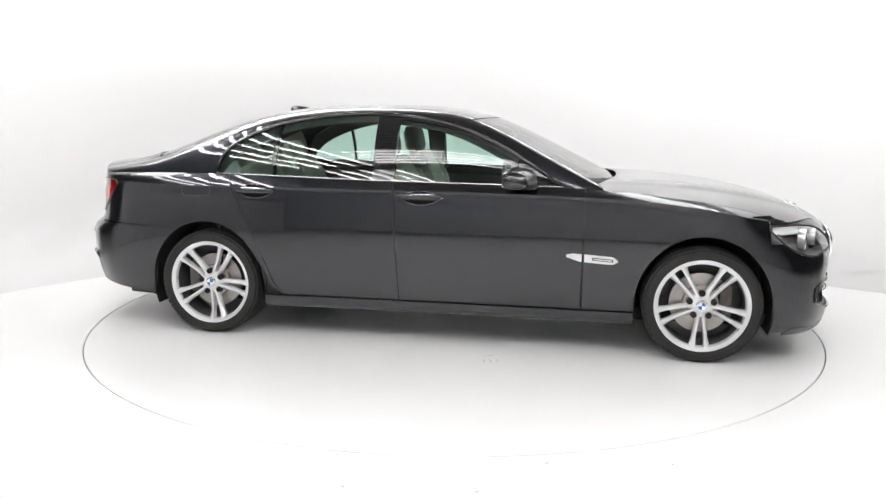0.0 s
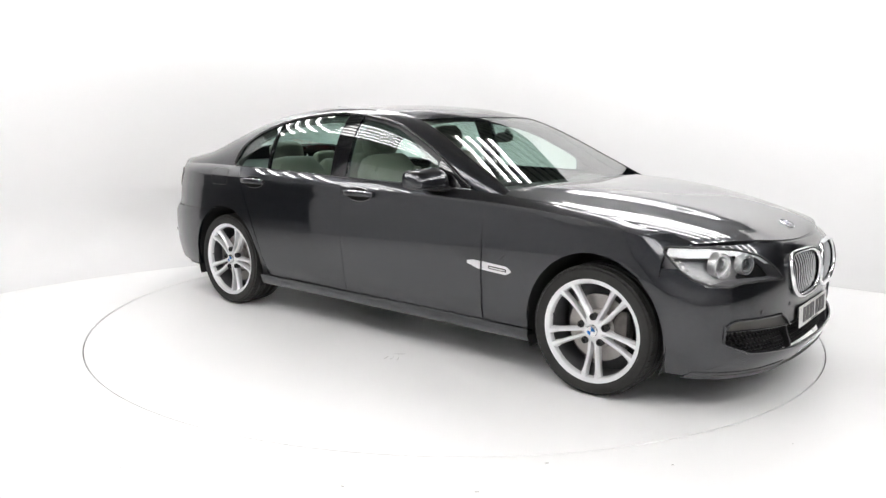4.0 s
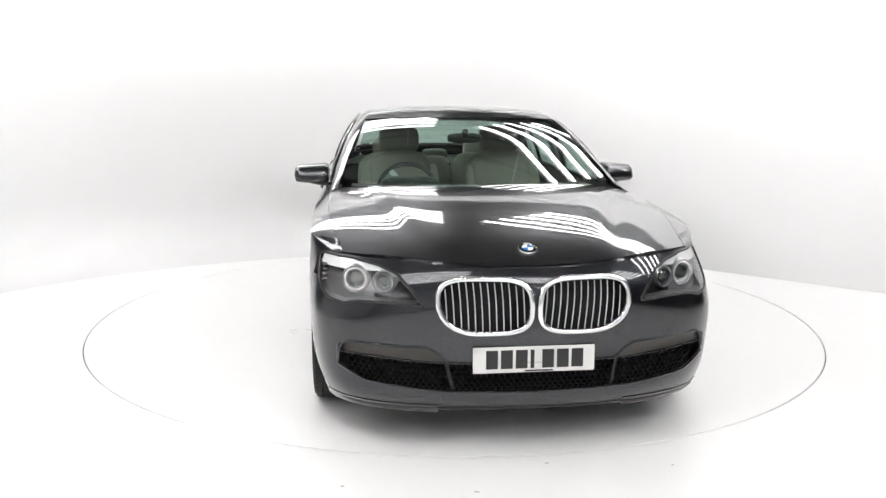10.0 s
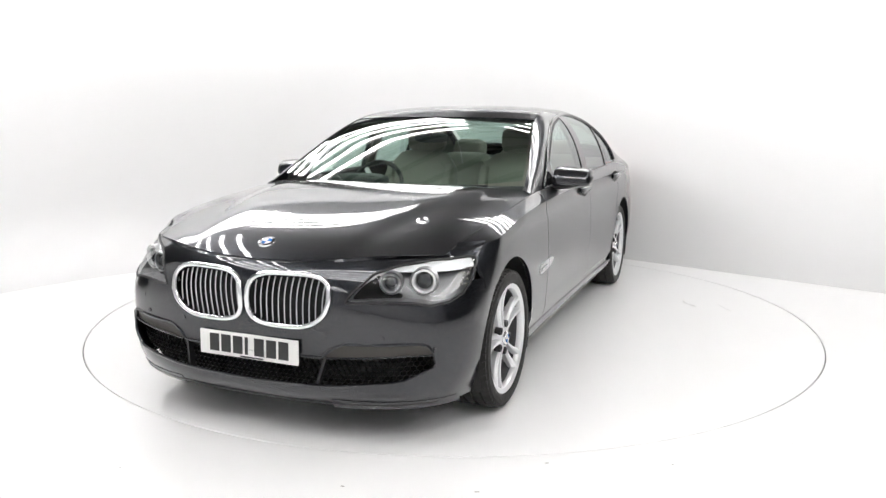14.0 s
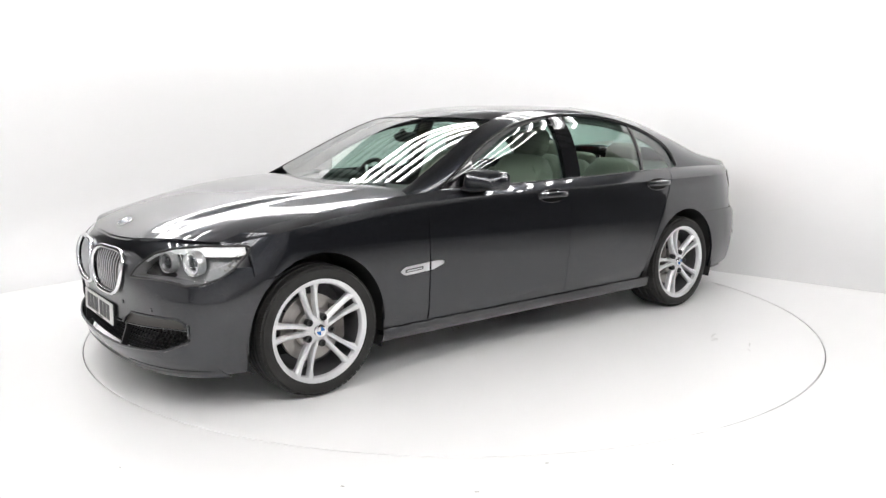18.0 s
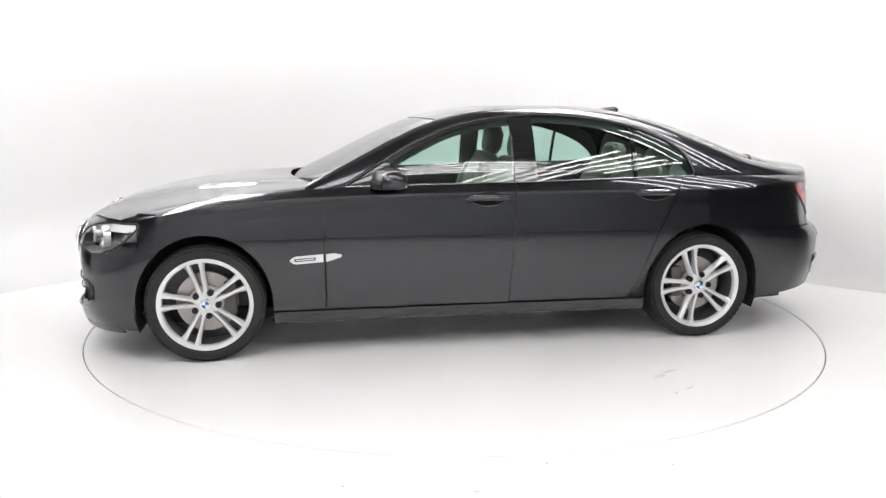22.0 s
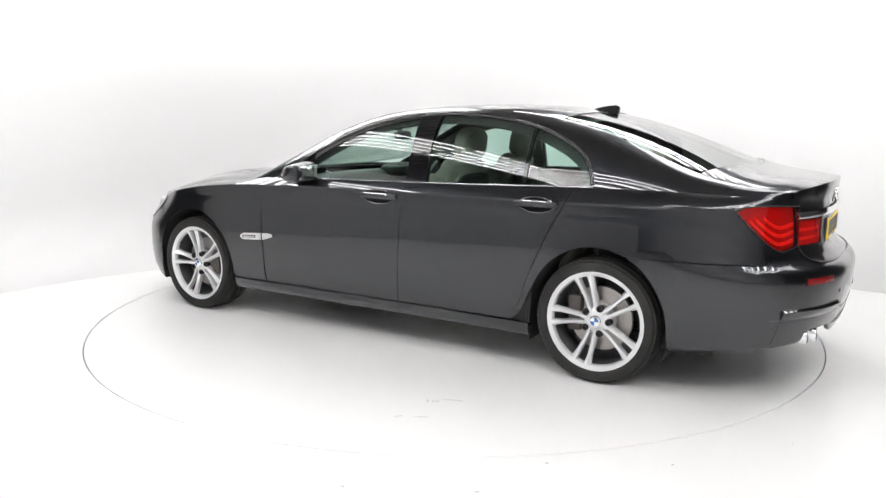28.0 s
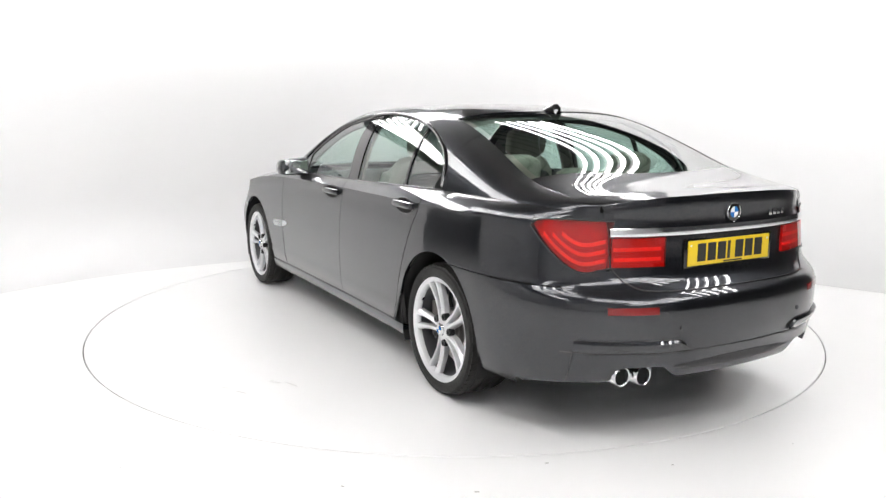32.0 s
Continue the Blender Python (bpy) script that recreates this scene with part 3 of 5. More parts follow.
nphi, nz = 150, 66
tq = np.linspace(-1, 1, nphi)[:, None]
zq = np.linspace(0, 1, nz)[None, :]
ymid = tq * 0.90
zz = 0.192 + (np.minimum(nose_top(np.clip(ymid, -0.8, 0.8)), 0.83) - 0.192) * zq
xe = AXLE + (ARCH_X + 0.002) * np.sqrt(np.clip(1 - (np.maximum(zz - HUB_Z, 0) / ARCH_Z) ** 2, 0, 1))
xe = np.where(zz > 0.655, np.maximum(xe, 1.887), np.maximum(xe, 1.705))
pmax = np.arccos(((xe - CF) / (NOSE(zz) - CF)) ** (M_F(zz) / 2))
fascia = nose_point(tq * pmax, zz)
c4 = 0.25 * (fascia[:-1, :-1] + fascia[1:, :-1] + fascia[:-1, 1:] + fascia[1:, 1:])
cut = inside_kidney(c4[..., 1], c4[..., 2], -0.003) | inside_intake(c4[..., 1], c4[..., 2]) | inside_headlamp(c4[..., 1], c4[..., 2], -0.002)
vs, fs = sheet(fascia, 0.008)
nq = (nphi - 1) * (nz - 1)
keep = ~cut.ravel()
part("front_bumper", mesh_from("front_bumper", vs, [f for q, f in enumerate(fs) if q >= nq or keep[q]]), M_PAINT, car)

# rebate between the bonnet's edge and the nose
top = fascia[:, -1]
top = top[np.abs(top[:, 1]) < 0.79]
under = bonnet_point(top[:, 1] / 0.80, np.ones(len(top))) - np.array([0.003, 0, 0.005])
part("nose_rebate", mesh_from("nose_rebate", *sheet(np.stack([top - np.array([0.001, 0, 0.001]), under], 1))), M_PAINT, car)

# rear bumper
tq = np.linspace(1, -1, 120)[:, None]
zlow = np.interp(np.abs(tq), [0, 0.20, 0.25, 0.41, 0.45, 0.56, 1.0], [0.318, 0.322, 0.376, 0.376, 0.312, 0.304, 0.255])
zz = zlow + (0.706 - zlow) * np.linspace(0, 1, 48)[None, :]
xe = AXLE + (ARCH_X + 0.002) * np.sqrt(np.clip(1 - (np.maximum(zz - HUB_Z, 0) / ARCH_Z) ** 2, 0, 1))
pmax = np.arccos((np.maximum(xe - CR, 0.004) / (TAIL(zz) - CR)) ** (M_R(zz) / 2))
part("rear_bumper", mesh_from("rear_bumper", *sheet(tail_point(tq * pmax, zz), 0.02)), M_PAINT, car)

# inner shell, floor pan and wheel housings in the dark behind the gaps
x = np.linspace(1.86, -2.14, 150)[:, None]
z0 = np.maximum(np.maximum(arch(x) + 0.01, 0.24), np.where(x > 1.9, 0.66, 0))
shell = flank(x, z0 + (Z_SH(x) - 0.03 - z0) * np.linspace(0, 1, 12)[None, :])
shell[..., 1] -= 0.016
both("inner_panel", shell, M_DARK, car, flange=0)
part("floor_pan", boxed(4.0, 1.50, 0.08, 0.01, c=(-0.05, 0, 0.235)), M_DARK, car)
yb, zb2 = np.linspace(-0.80, 0.80, 40)[:, None], np.linspace(0.24, 0.79, 14)[None, :]
back = nose_at(yb + 0 * zb2, zb2 + 0 * yb) * np.array([1, 0.96, 1]) - np.array([0.075, 0, 0])
part("radiator", mesh_from("radiator", *sheet(back)), mat("radiator_black", (0.004, 0.004, 0.004), rough=0.85, vary=0.3, vscale=30), car, "dark radiator core behind the grille")
part("boot_box", boxed(0.56, 1.04, 0.50, 0.02, c=(-2.12, 0, 0.55)), M_DARK, car)
for sx in (1, -1):
    vs, fs = [], []
    n = 28
    for i in range(n):
        a = math.pi * (-0.12 + 1.24 * i / (n - 1))
        for y in (0.925, 0.55):
            vs.append((sx * AXLE + 0.396 * math.cos(a), y, HUB_Z + 0.415 * math.sin(a)))
    fs = [(2 * i, 2 * i + 1, 2 * i + 3, 2 * i + 2) for i in range(n - 1)] + [tuple(range(1, 2 * n, 2))]
    for right in (False, True):
        part("wheel_arch_liner", mesh_from("wheel_arch_liner", [(x, -y if right else y, z) for x, y, z in vs], fs), M_DARK, car, "black plastic wheel arch liner")
# ---- side windows ----
M_BELT = mat("dark_chrome", (0.30, 0.30, 0.31), rough=0.22, metal=1.0)


def pane(x0, x1, inset=0.0, drop=0.004):
    x = np.linspace(x0, x1, max(8, int(abs(x1 - x0) / 0.02)))[:, None]
    zt = np.maximum(Z_DLO(x), Z_TOP(x) + 0.004) + 0.004
    p = green(x, Z_TOP(x) + (zt - Z_TOP(x)) * np.linspace(0, 1, 14)[None, :])
    p[..., 1] -= drop
    return p


for nm, a, b in (("front_window", X_DLO0, -0.300), ("rear_side_window", -0.440, -1.075), ("quarter_window", -1.095, X_DLO1)):
    both(nm, pane(a, b), M_GLASS, car, flange=0, label="green-tinted side window glass")
x = np.linspace(0.46, -0.29, 36)[:, None]
zt = Z_DLO(x)
wf = np.interp(x, [-0.29, 0.02, 0.30, 0.46], [0.016, 0.022, 0.034, 0.040])
p = green(x, np.maximum(zt - wf, Z_TOP(x)) + (zt - np.maximum(zt - wf, Z_TOP(x))) * np.linspace(0, 1, 4)[None, :])
p[..., 1] += 0.001
both("door_frame", p, M_BLACK, car, flange=0.01, label="black front door window frame")
both("centre_pillar", pane(-0.300, -0.440, drop=-0.001), M_GLOSS, car, flange=0.03, label="gloss black door pillar")
both("window_divider", pane(-1.075, -1.095, drop=-0.002), M_GLOSS, car, flange=0.02, label="black window divider")


def tube(points, r, n=8, closed=False, squash=None, ref=(0, 0, 1)):
    """A swept tube through points."""
    pts = [Vector(p) for p in points]
    vs, fs, k = [], [], len(points)
    up = Vector(ref)
    for i, p in enumerate(pts):
        t = (pts[(i + 1) % k] - pts[i - 1]) if closed else (pts[min(i + 1, k - 1)] - pts[max(i - 1, 0)])
        t.normalize()
        s = t.cross(up)
        if s.length < 0.05:
            s = t.cross(Vector((0, 1, 0)))
        s.normalize()
        w = s.cross(t)
        for q in range(n):
            a = 2 * math.pi * q / n
            vs.append(tuple(p + s * (r * math.cos(a)) + w * ((squash or r) * math.sin(a))))
    for i in range(k if closed else k - 1):
        j = (i + 1) % k
        for q in range(n):
            w_ = (q + 1) % n
            fs.append((i * n + q, i * n + w_, j * n + w_, j * n + q))
    if not closed:
        fs += [tuple(range(n))[::-1], tuple(range((k - 1) * n, k * n))]
    return vs, fs


def mirrored(name, vf, material, parent, label="", angle=38):
    vs, fs = vf
    a = part(name, mesh_from(name, vs, fs, angle=angle), material, parent, label)
    b = part(name, mesh_from(name, [(x, -y, z) for x, y, z in vs], [f[::-1] for f in fs], angle=angle), material, parent, label)
    return a, b


x = np.linspace(X_DLO0 - 0.005, X_DLO1, 180)
loop = [tuple(p + np.array([0, 0.003, 0])) for p in green(x, np.maximum(Z_DLO(x), Z_TOP(x) + 0.01))]
mirrored("window_trim", tube(loop, 0.011, 14), M_GLOSS, car, "gloss black window surround")
x = np.linspace(0.72, X_DLO1 - 0.005, 60)
mirrored("belt_trim", tube([(a, Y_TOP(a) + 0.003, Z_TOP(a) + 0.003) for a in x], 0.0040), M_BELT, car, "thin bright belt line strip")


# ---- wheels ----
def tyre(width_, r_out=0.340, r_in=0.262):
    h = width_ / 2
    prof = [(r_in, -h + 0.012), (r_in + 0.02, -h + 0.004), (0.30, -h), (r_out - 0.018, -h + 0.010), (r_out - 0.005, -h + 0.024)]
    for g in (-0.30, -0.10, 0.10, 0.30):
        c = g * width_
        prof += [(r_out, c - 0.008), (r_out - 0.008, c - 0.005), (r_out - 0.008, c + 0.005), (r_out, c + 0.008)]
    prof += [(r_out - 0.005, h - 0.024), (r_out - 0.018, h - 0.010), (0.318, h - 0.002), (0.30, h), (0.285, h - 0.001), (r_in + 0.012, h - 0.006), (r_in, h - 0.014)]
    return lathe(prof, 72, "y")


def tread_blocks(width_, r=0.338):
    """Slanted shoulder blocks standing proud of the tread."""
    vs, fs = [], []
    for i in range(60):
        for sgn in (-1, 1):
            a = 2 * math.pi * (i + (0.5 if sgn > 0 else 0)) / 60
            b0 = len(vs)
            for h in (-0.006, 0.0028):
                for da, y in ((0.0, 0.335), (0.082, 0.335), (0.115, 0.455), (0.033, 0.455)):
                    rr = r + h - (0.0075 if y > 0.4 else 0)
                    vs.append((rr * math.cos(a + da), sgn * y * width_, rr * math.sin(a + da)))
            fs += [(b0 + 4, b0 + 5, b0 + 6, b0 + 7)] + [(b0 + q, b0 + (q + 1) % 4, b0 + 4 + (q + 1) % 4, b0 + 4 + q) for q in range(4)]
    return vs, fs


def rim_mesh():
    """Barrel and lip of the alloy wheel; the outer face is at y = 0."""
    prof = [(0.242, -0.035), (0.241, -0.028), (0.243, -0.012), (0.248, -0.003), (0.262, 0.003), (0.270, 0.006), (0.275, 0.001), (0.275, -0.02), (0.268, -0.2)]
    return lathe(prof, 72, "y")


def spoke_mesh(a0):
    """One slender spoke from hub to rim; a0 is its offset angle, leaning outwards."""
    vs, fs = [], []
    n = 16
    for i in range(n):
        f = i / (n - 1)
        r = 0.046 + 0.210 * f
        off = (0.0165 + 0.014 * f + 0.013 * f * f) * (1 if a0 > 0 else -1)
        wdt = 0.0136 - 0.0020 * math.sin(math.pi * min(1.0, f * 1.25)) + 0.010 * max(0.0, f - 0.72) ** 1.5 / 0.148
        y = -0.018 - 0.012 * math.sin(math.pi * f) + 0.018 * f
        depth = 0.046 - 0.014 * f
        lean = 0.25 * wdt * (-1 if a0 > 0 else 1)
        for dx, dy in ((-wdt, -depth), (-wdt, -0.011), (-wdt * 0.50 + lean, 0.0), (wdt * 0.50 + lean, 0.0), (wdt, -0.011), (wdt, -depth)):
            vs.append((off + dx, y + dy, r))
    k = 6
    for i in range(n - 1):
        for q in range(k):
            w_ = (q + 1) % k
            fs.append((i * k + q, i * k + w_, (i + 1) * k + w_, (i + 1) * k + q))
    fs += [tuple(range(k))[::-1], tuple(range((n - 1) * k, n * k))]
    return vs, fs


def wheel(name, x, y, left, width_, turn):
    """A double-spoke alloy wheel in its tyre; y is the plane of the hub cap."""
    w = new(name)
    w.parent = car
    w.matrix_basis = pose(x, y, HUB_Z, 0, 0, 0 if left else 180) @ pose(0, 0, 0, 0, turn, 0)
    tagged(w, "silver double-spoke alloy wheel with a low-profile tyre")
    t = new("tyre", mesh_from("tyre", *tyre(width_), angle=30))
    t.data.materials.append(M_RUBBER)
    t.parent = w
    t.location = (0, -width_ / 2 + 0.014, 0)
    tagged(t, "black low-profile rubber tyre")
    tagged(part("tread", mesh_from("tread", *tread_blocks(width_), smooth=False), M_RUBBER, t), kind="stuff")
    rim = part("rim", mesh_from("rim", *rim_mesh(), angle=30), M_RIM, w, "silver alloy rim")
    part("barrel", mesh_from("barrel", *lathe([(0.10, -0.205), (0.262, -0.20), (0.245, -0.19), (0.240, -0.10), (0.2405, -0.028)], 72, "y")), M_BARREL_SHADE, w, "inner barrel of the rim, darkened for the shade behind the spokes")
    hub = part("hub", mesh_from("hub", *lathe([(0.0, -0.012), (0.030, -0.012), (0.046, -0.018), (0.066, -0.026), (0.072, -0.034), (0.072, -0.07)], 40, "y")), M_RIM, w)
    for i in range(5):
        for a0 in (0.11, -0.11):
            part("spoke", mesh_from("spoke", *spoke_mesh(a0), angle=30), M_RIM, w, m=pose(0, 0, 0, 0, i * 72, 0))
    for i in range(5):
        a = radians(i * 72 + 36)
        part("wheel_bolt", mesh_from("wheel_bolt", *lathe([(0, -0.020), (0.009, -0.020), (0.010, -0.008), (0.0175, -0.008), (0.0185, -0.012), (0.0185, -0.04)], 12, "y")), M_BLACK, w, "dark wheel bolt", m=pose(0.071 * math.sin(a), -0.004, 0.071 * math.cos(a)))
    part("valve_stem", mesh_from("valve_stem", *tube([(0.028, -0.03, 0.243), (0.026, -0.012, 0.226)], 0.0045, 8)), M_BLACK, w, m=pose(0, 0, 0, 0, 36, 0))
    cap = part("hub_cap", mesh_from("hub_cap", *lathe([(0, 0.001), (0.020, 0.0), (0.031, -0.003), (0.034, -0.008), (0.034, -0.016)], 36, "y")), M_CHROME, w, "round hub cap with a blue and white disc")
    for q in range(4):
        vs = [(0, 0.0022, 0)] + [(0.022 * math.cos(a), 0.0022 - 0.0006, 0.022 * math.sin(a)) for a in np.linspace(q * math.pi / 2, (q + 1) * math.pi / 2, 8)]
        part("emblem_quarter", mesh_from("emblem_quarter", vs, [(0, i, i + 1) for i in range(1, 8)]), M_BLUE if q % 2 else M_EMB_WHITE, cap, m=pose(0, 0, 0, 0, -turn, 0))
    disc = part("brake_disc", mesh_from("brake_disc", *lathe([(0.07, -0.055), (0.10, -0.062), (0.105, -0.095), (0.176, -0.095), (0.176, -0.12), (0.07, -0.12)], 48, "y")), M_DISC, w, "grey iron brake disc")
    cal = bmesh.new()
    box(cal, -0.135 if x > 0 else 0.135, -0.085, 0.02, 0.075, 0.07, 0.20, 0.02)
    part("brake_caliper", cal, M_CALIPER, w, "dull grey brake caliper", m=pose(0, 0, 0, 0, -turn, 0))
    return w


M_BLUE = mat("emblem_blue", (0.03, 0.16, 0.45), rough=0.2, coat=0.5)
M_EMB_WHITE = mat("emblem_white", (0.8, 0.8, 0.8), rough=0.2, coat=0.5)
wheel("front_left_wheel", AXLE, 0.930, True, 0.245, 13)
wheel("rear_left_wheel", -AXLE, 0.915, True, 0.275, 18)
wheel("front_right_wheel", AXLE, -0.930, False, 0.245, 36)
wheel("rear_right_wheel", -AXLE, -0.915, False, 0.275, 45)


# ---- front end ----
M_SLAT = mat("grille_slat_chrome", (0.62, 0.63, 0.64), rough=0.25, metal=0.3)
M_LAMP_IN = mat("lamp_housing_grey", (0.20, 0.20, 0.207), rough=0.30, metal=0.4)
M_BROW = mat("lamp_brow_white", (0.82, 0.83, 0.84), rough=0.25, coat=0.4)
M_RING = mat("light_ring_white", (0.84, 0.84, 0.85), rough=0.18, metal=0.5, coat=0.8)
M_PROJ = mat("projector_glass_dark", (0.02, 0.022, 0.025), rough=0.03, coat=1.0)
M_LED = mat("led_clear", (0.38, 0.36, 0.34), rough=0.15, metal=0.3)
M_RED_IN = mat("tail_lamp_red", (0.40, 0.010, 0.010), rough=0.35)
M_RED_BAR = mat("tail_lamp_bar_red", (0.85, 0.07, 0.045), rough=0.3)
M_RED_LENS = glass_mat("tail_lamp_lens_red", (0.97, 0.20, 0.17))
M_REFLECT = mat("reflector_red", (0.20, 0.006, 0.006), rough=0.15, coat=0.8)
M_BLADE = mat("satin_blade", (0.050, 0.046, 0.040), rough=0.42, bump=0.04, scale=300)
M_PLATE_W = mat("plate_white", (0.72, 0.72, 0.70), rough=0.4, vary=0.03, vscale=20)
M_PLATE_Y = mat("plate_yellow", (0.78, 0.56, 0.02), rough=0.4, vary=0.03, vscale=20)
M_PLATE_K = mat("plate_black", (0.02, 0.02, 0.02), rough=0.4)


def kidney_outline(grow=0.0, n=48):
    out = []
    for i in range(n):
        a = 2 * math.pi * i / n
        c, s = math.cos(a), math.sin(a)
        e = 2 / 3.6
        dz = (GR_H + grow) * math.copysign(abs(s) ** e, s)
        dy = (float(kidney_half(c, dz)) + grow) * math.copysign(abs(c) ** e, c)
        out.append((GR_Y + dy + 0.06 * dz, GR_Z + dz))
    return out


def on_nose(y, z, out=0.0):
    p = nose_at(np.array(y), np.array(z))
    q = nose_at(np.array(y + 0.002), np.array(z))
    r = nose_at(np.array(y), np.array(z + 0.002))
    n = np.cross(q - p, r - p)
    n /= np.linalg.norm(n)
    if n[0] < 0:
        n = -n
    return p + n * out


for sgn in (1, -1):
    gr = new("kidney_grille")
    gr.parent = car
    tagged(gr, "chrome-framed kidney grille with upright slats")
    ring = [tuple(on_nose(y, z, 0.012) * np.array([1, sgn, 1])) for y, z in kidney_outline(0.004)]
    part("grille_frame", mesh_from("grille_frame", *tube(ring, 0.0120, 12, True, 0.013, (1, 0, 0))), M_CHROME, gr, "chrome grille frame")
    for i in range(12):
        f = (i + 0.5) / 12
        y = GR_Y - GR_W + 0.012 + (2 * GR_W - 0.024) * f
        zs = [z for z in np.linspace(GR_Z - GR_H, GR_Z + GR_H, 61) if bool(inside_kidney(np.array(y + 0.06 * (z - GR_Z)), np.array(z), -0.002))]
        if len(zs) < 4:
            continue
        pts = [tuple((on_nose(y + 0.06 * (z - GR_Z), z, -0.004)) * np.array([1, sgn, 1])) for z in np.linspace(zs[0], zs[-1], 9)]
        part("slat", mesh_from("slat", *tube(pts, 0.0027, 8, False, 0.0032, (1, 0, 0))), M_SLAT, gr)

# honeycomb in the lower intake
vs, fs = [], []
cw, ch = 0.026, 0.0225


def bar(p, q, r=0.0016):
    a, b = len(vs), Vector(q) - Vector(p)
    s = b.cross(Vector((1, 0, 0)))
    s.normalize()
    for pt in (p, q):
        for dx, ds in ((0, 1), (0.004, 0), (0, -1), (-0.008, 0)):
            vs.append(tuple(Vector(pt) + s * (r * ds) + Vector((dx, 0, 0))))
    for k in range(4):
        fs.append((a + k, a + (k + 1) % 4, a + 4 + (k + 1) % 4, a + 4 + k))


for row in range(11):
    for col in range(-32, 33):
        y = col * cw + (row % 2) * cw / 2
        z = 0.262 + row * ch * 0.86
        if abs(y) < 0.81 and intake_bottom(y) - 0.012 < z < intake_top(y) + 0.006:
            c = [(y + cw / 2 * math.sin(radians(a)) * 1.155, z + ch / 2 * math.cos(radians(a)) * 1.155) for a in (0, 60, 120, 180)]
            w = [tuple(on_nose(py, pz, -0.040)) for py, pz in c]
            for k in range(3):
                bar(w[k], w[k + 1])
tagged(part("intake_mesh", mesh_from("intake_mesh", vs, fs), M_BLACK, car, "black honeycomb mesh of the lower air intake"), kind="stuff")


def nose_patch(y0, y1, z0f, z1f, out, ny=14, nz_=5):
    y = np.linspace(y0, y1, ny)
    g = np.zeros((ny, nz_, 3))
    for i, a in enumerate(y):
        for j, b in enumerate(np.linspace(z0f(a), z1f(a), nz_)):
            g[i, j] = on_nose(a, b, out)
    return g


# posts and blades of the intake, both sides
for right in (False, True):
    s = -1 if right else 1
    vs_, fs_ = sheet(np.array([[on_nose(y + 0.25 * (z - 0.27), z, -0.010) for z in np.linspace(0.268, 0.408, 8)] for y in np.linspace(0.330, 0.344, 4)]), 0.03, right)
    part("intake_post", mesh_from("intake_post", vs_, fs_), M_BLACK, car)
    vs_, fs_ = sheet(nose_patch(0.37, 0.812, lambda y: min(intake_top(y), blade_top(y) - 0.004), lambda y: blade_top(y) + 0.006, -0.010, 24, 5), 0.02, right)
    part("intake_blade", mesh_from("intake_blade", vs_, fs_), M_BLADE, car, "satin grey-brown blade over the side intake")
    edge = [tuple(on_nose(y, intake_bottom(y) + 0.002, 0.004) * np.array([1, s, 1])) for y in np.linspace(0.0, 0.810, 32)]
    edge += [tuple(on_nose(0.813, z, 0.003) * np.array([1, s, 1])) for z in np.linspace(0.375, 0.455, 5)]
    part("intake_edge", mesh_from("intake_edge", *tube(edge, 0.007, 8)), M_PAINT, car)
    edge = [tuple(on_nose(y, intake_top(y), 0.001) * np.array([1, s, 1])) for y in np.linspace(0.38, 0.806, 24)]
    part("intake_lip", mesh_from("intake_lip", *tube(edge, 0.004, 8)), M_PAINT, car)
    edge = [tuple(on_nose(y, float(blade_top(y)), 0.002) * np.array([1, s, 1])) for y in np.linspace(0.0, 0.810, 48)]
    part("intake_brow", mesh_from("intake_brow", *tube(edge, 0.0065, 8)), M_PAINT, car)
    fl = nose_patch(0.40, 0.86, lambda y: 0.178, lambda y: 0.222 - 0.01 * (y - 0.4), 0.0035, 16, 4)
    part("splitter_flap", mesh_from("splitter_flap", *sheet(fl, 0.008, right)), M_PAINT, car, "body-coloured corner spoiler flap")
    wy = np.array(on_nose(0.66, 0.565, 0.001)) * np.array([1, s, 1])
    part("washer_cover", mesh_from("washer_cover", *sheet(nose_patch(0.655, 0.700, lambda y: 0.560, lambda y: 0.580, 0.0015, 4, 3), 0.004, right)), M_PAINT, car)
    for sy, sz in ((0.37, 0.505), (0.62, 0.500)):
        p = on_nose(sy, sz, 0.001) * np.array([1, s, 1])
        bm = bmesh.new()
        bmesh.ops.create_cone(bm, cap_ends=True, segments=18, radius1=0.011, radius2=0.010, depth=0.006, matrix=pose(*p, 0, 90, 12 * s))
        part("parking_sensor", bm, M_PAINT, car)
bm = bmesh.new()
bmesh.ops.create_cone(bm, cap_ends=True, segments=18, radius1=0.011, radius2=0.010, depth=0.006, matrix=pose(float(NOSE(0.531)) + 0.001, 0.0, 0.531, 0, 90, 0))
part("parking_sensor", bm, M_PAINT, car)
edge = [tuple(on_nose(y, 0.199, -0.003)) for y in np.linspace(-0.80, 0.80, 50)]
part("chin_lip", mesh_from("chin_lip", *tube(edge, 0.010, 8)), M_BLACK, car, "black lower chin lip")


def plate(name, m, material, label):
    ob = part(name, boxed(0.006, 0.520, 0.111, 0.0025), material, car, label, m=m)
    x = -0.205
    for i in range(7):
        w_ = 0.050 if i != 3 else 0.016
        part("plain_bar", boxed(0.003, w_, 0.079, c=(0.0035, x + w_ / 2, 0.002)), M_PLATE_K, ob)
        x += w_ + (0.034 if i == 3 else 0.013)
    part("maker_strip", boxed(0.003, 0.12, 0.006, c=(0.0035, 0.02, -0.048)), M_PLATE_K, ob)
    for y in (-0.245, 0.245):
        part("plate_screw", boxed(0.004, 0.010, 0.010, 0.003, c=(0.0035, y, 0.035)), M_EMB_WHITE, ob)
    return ob


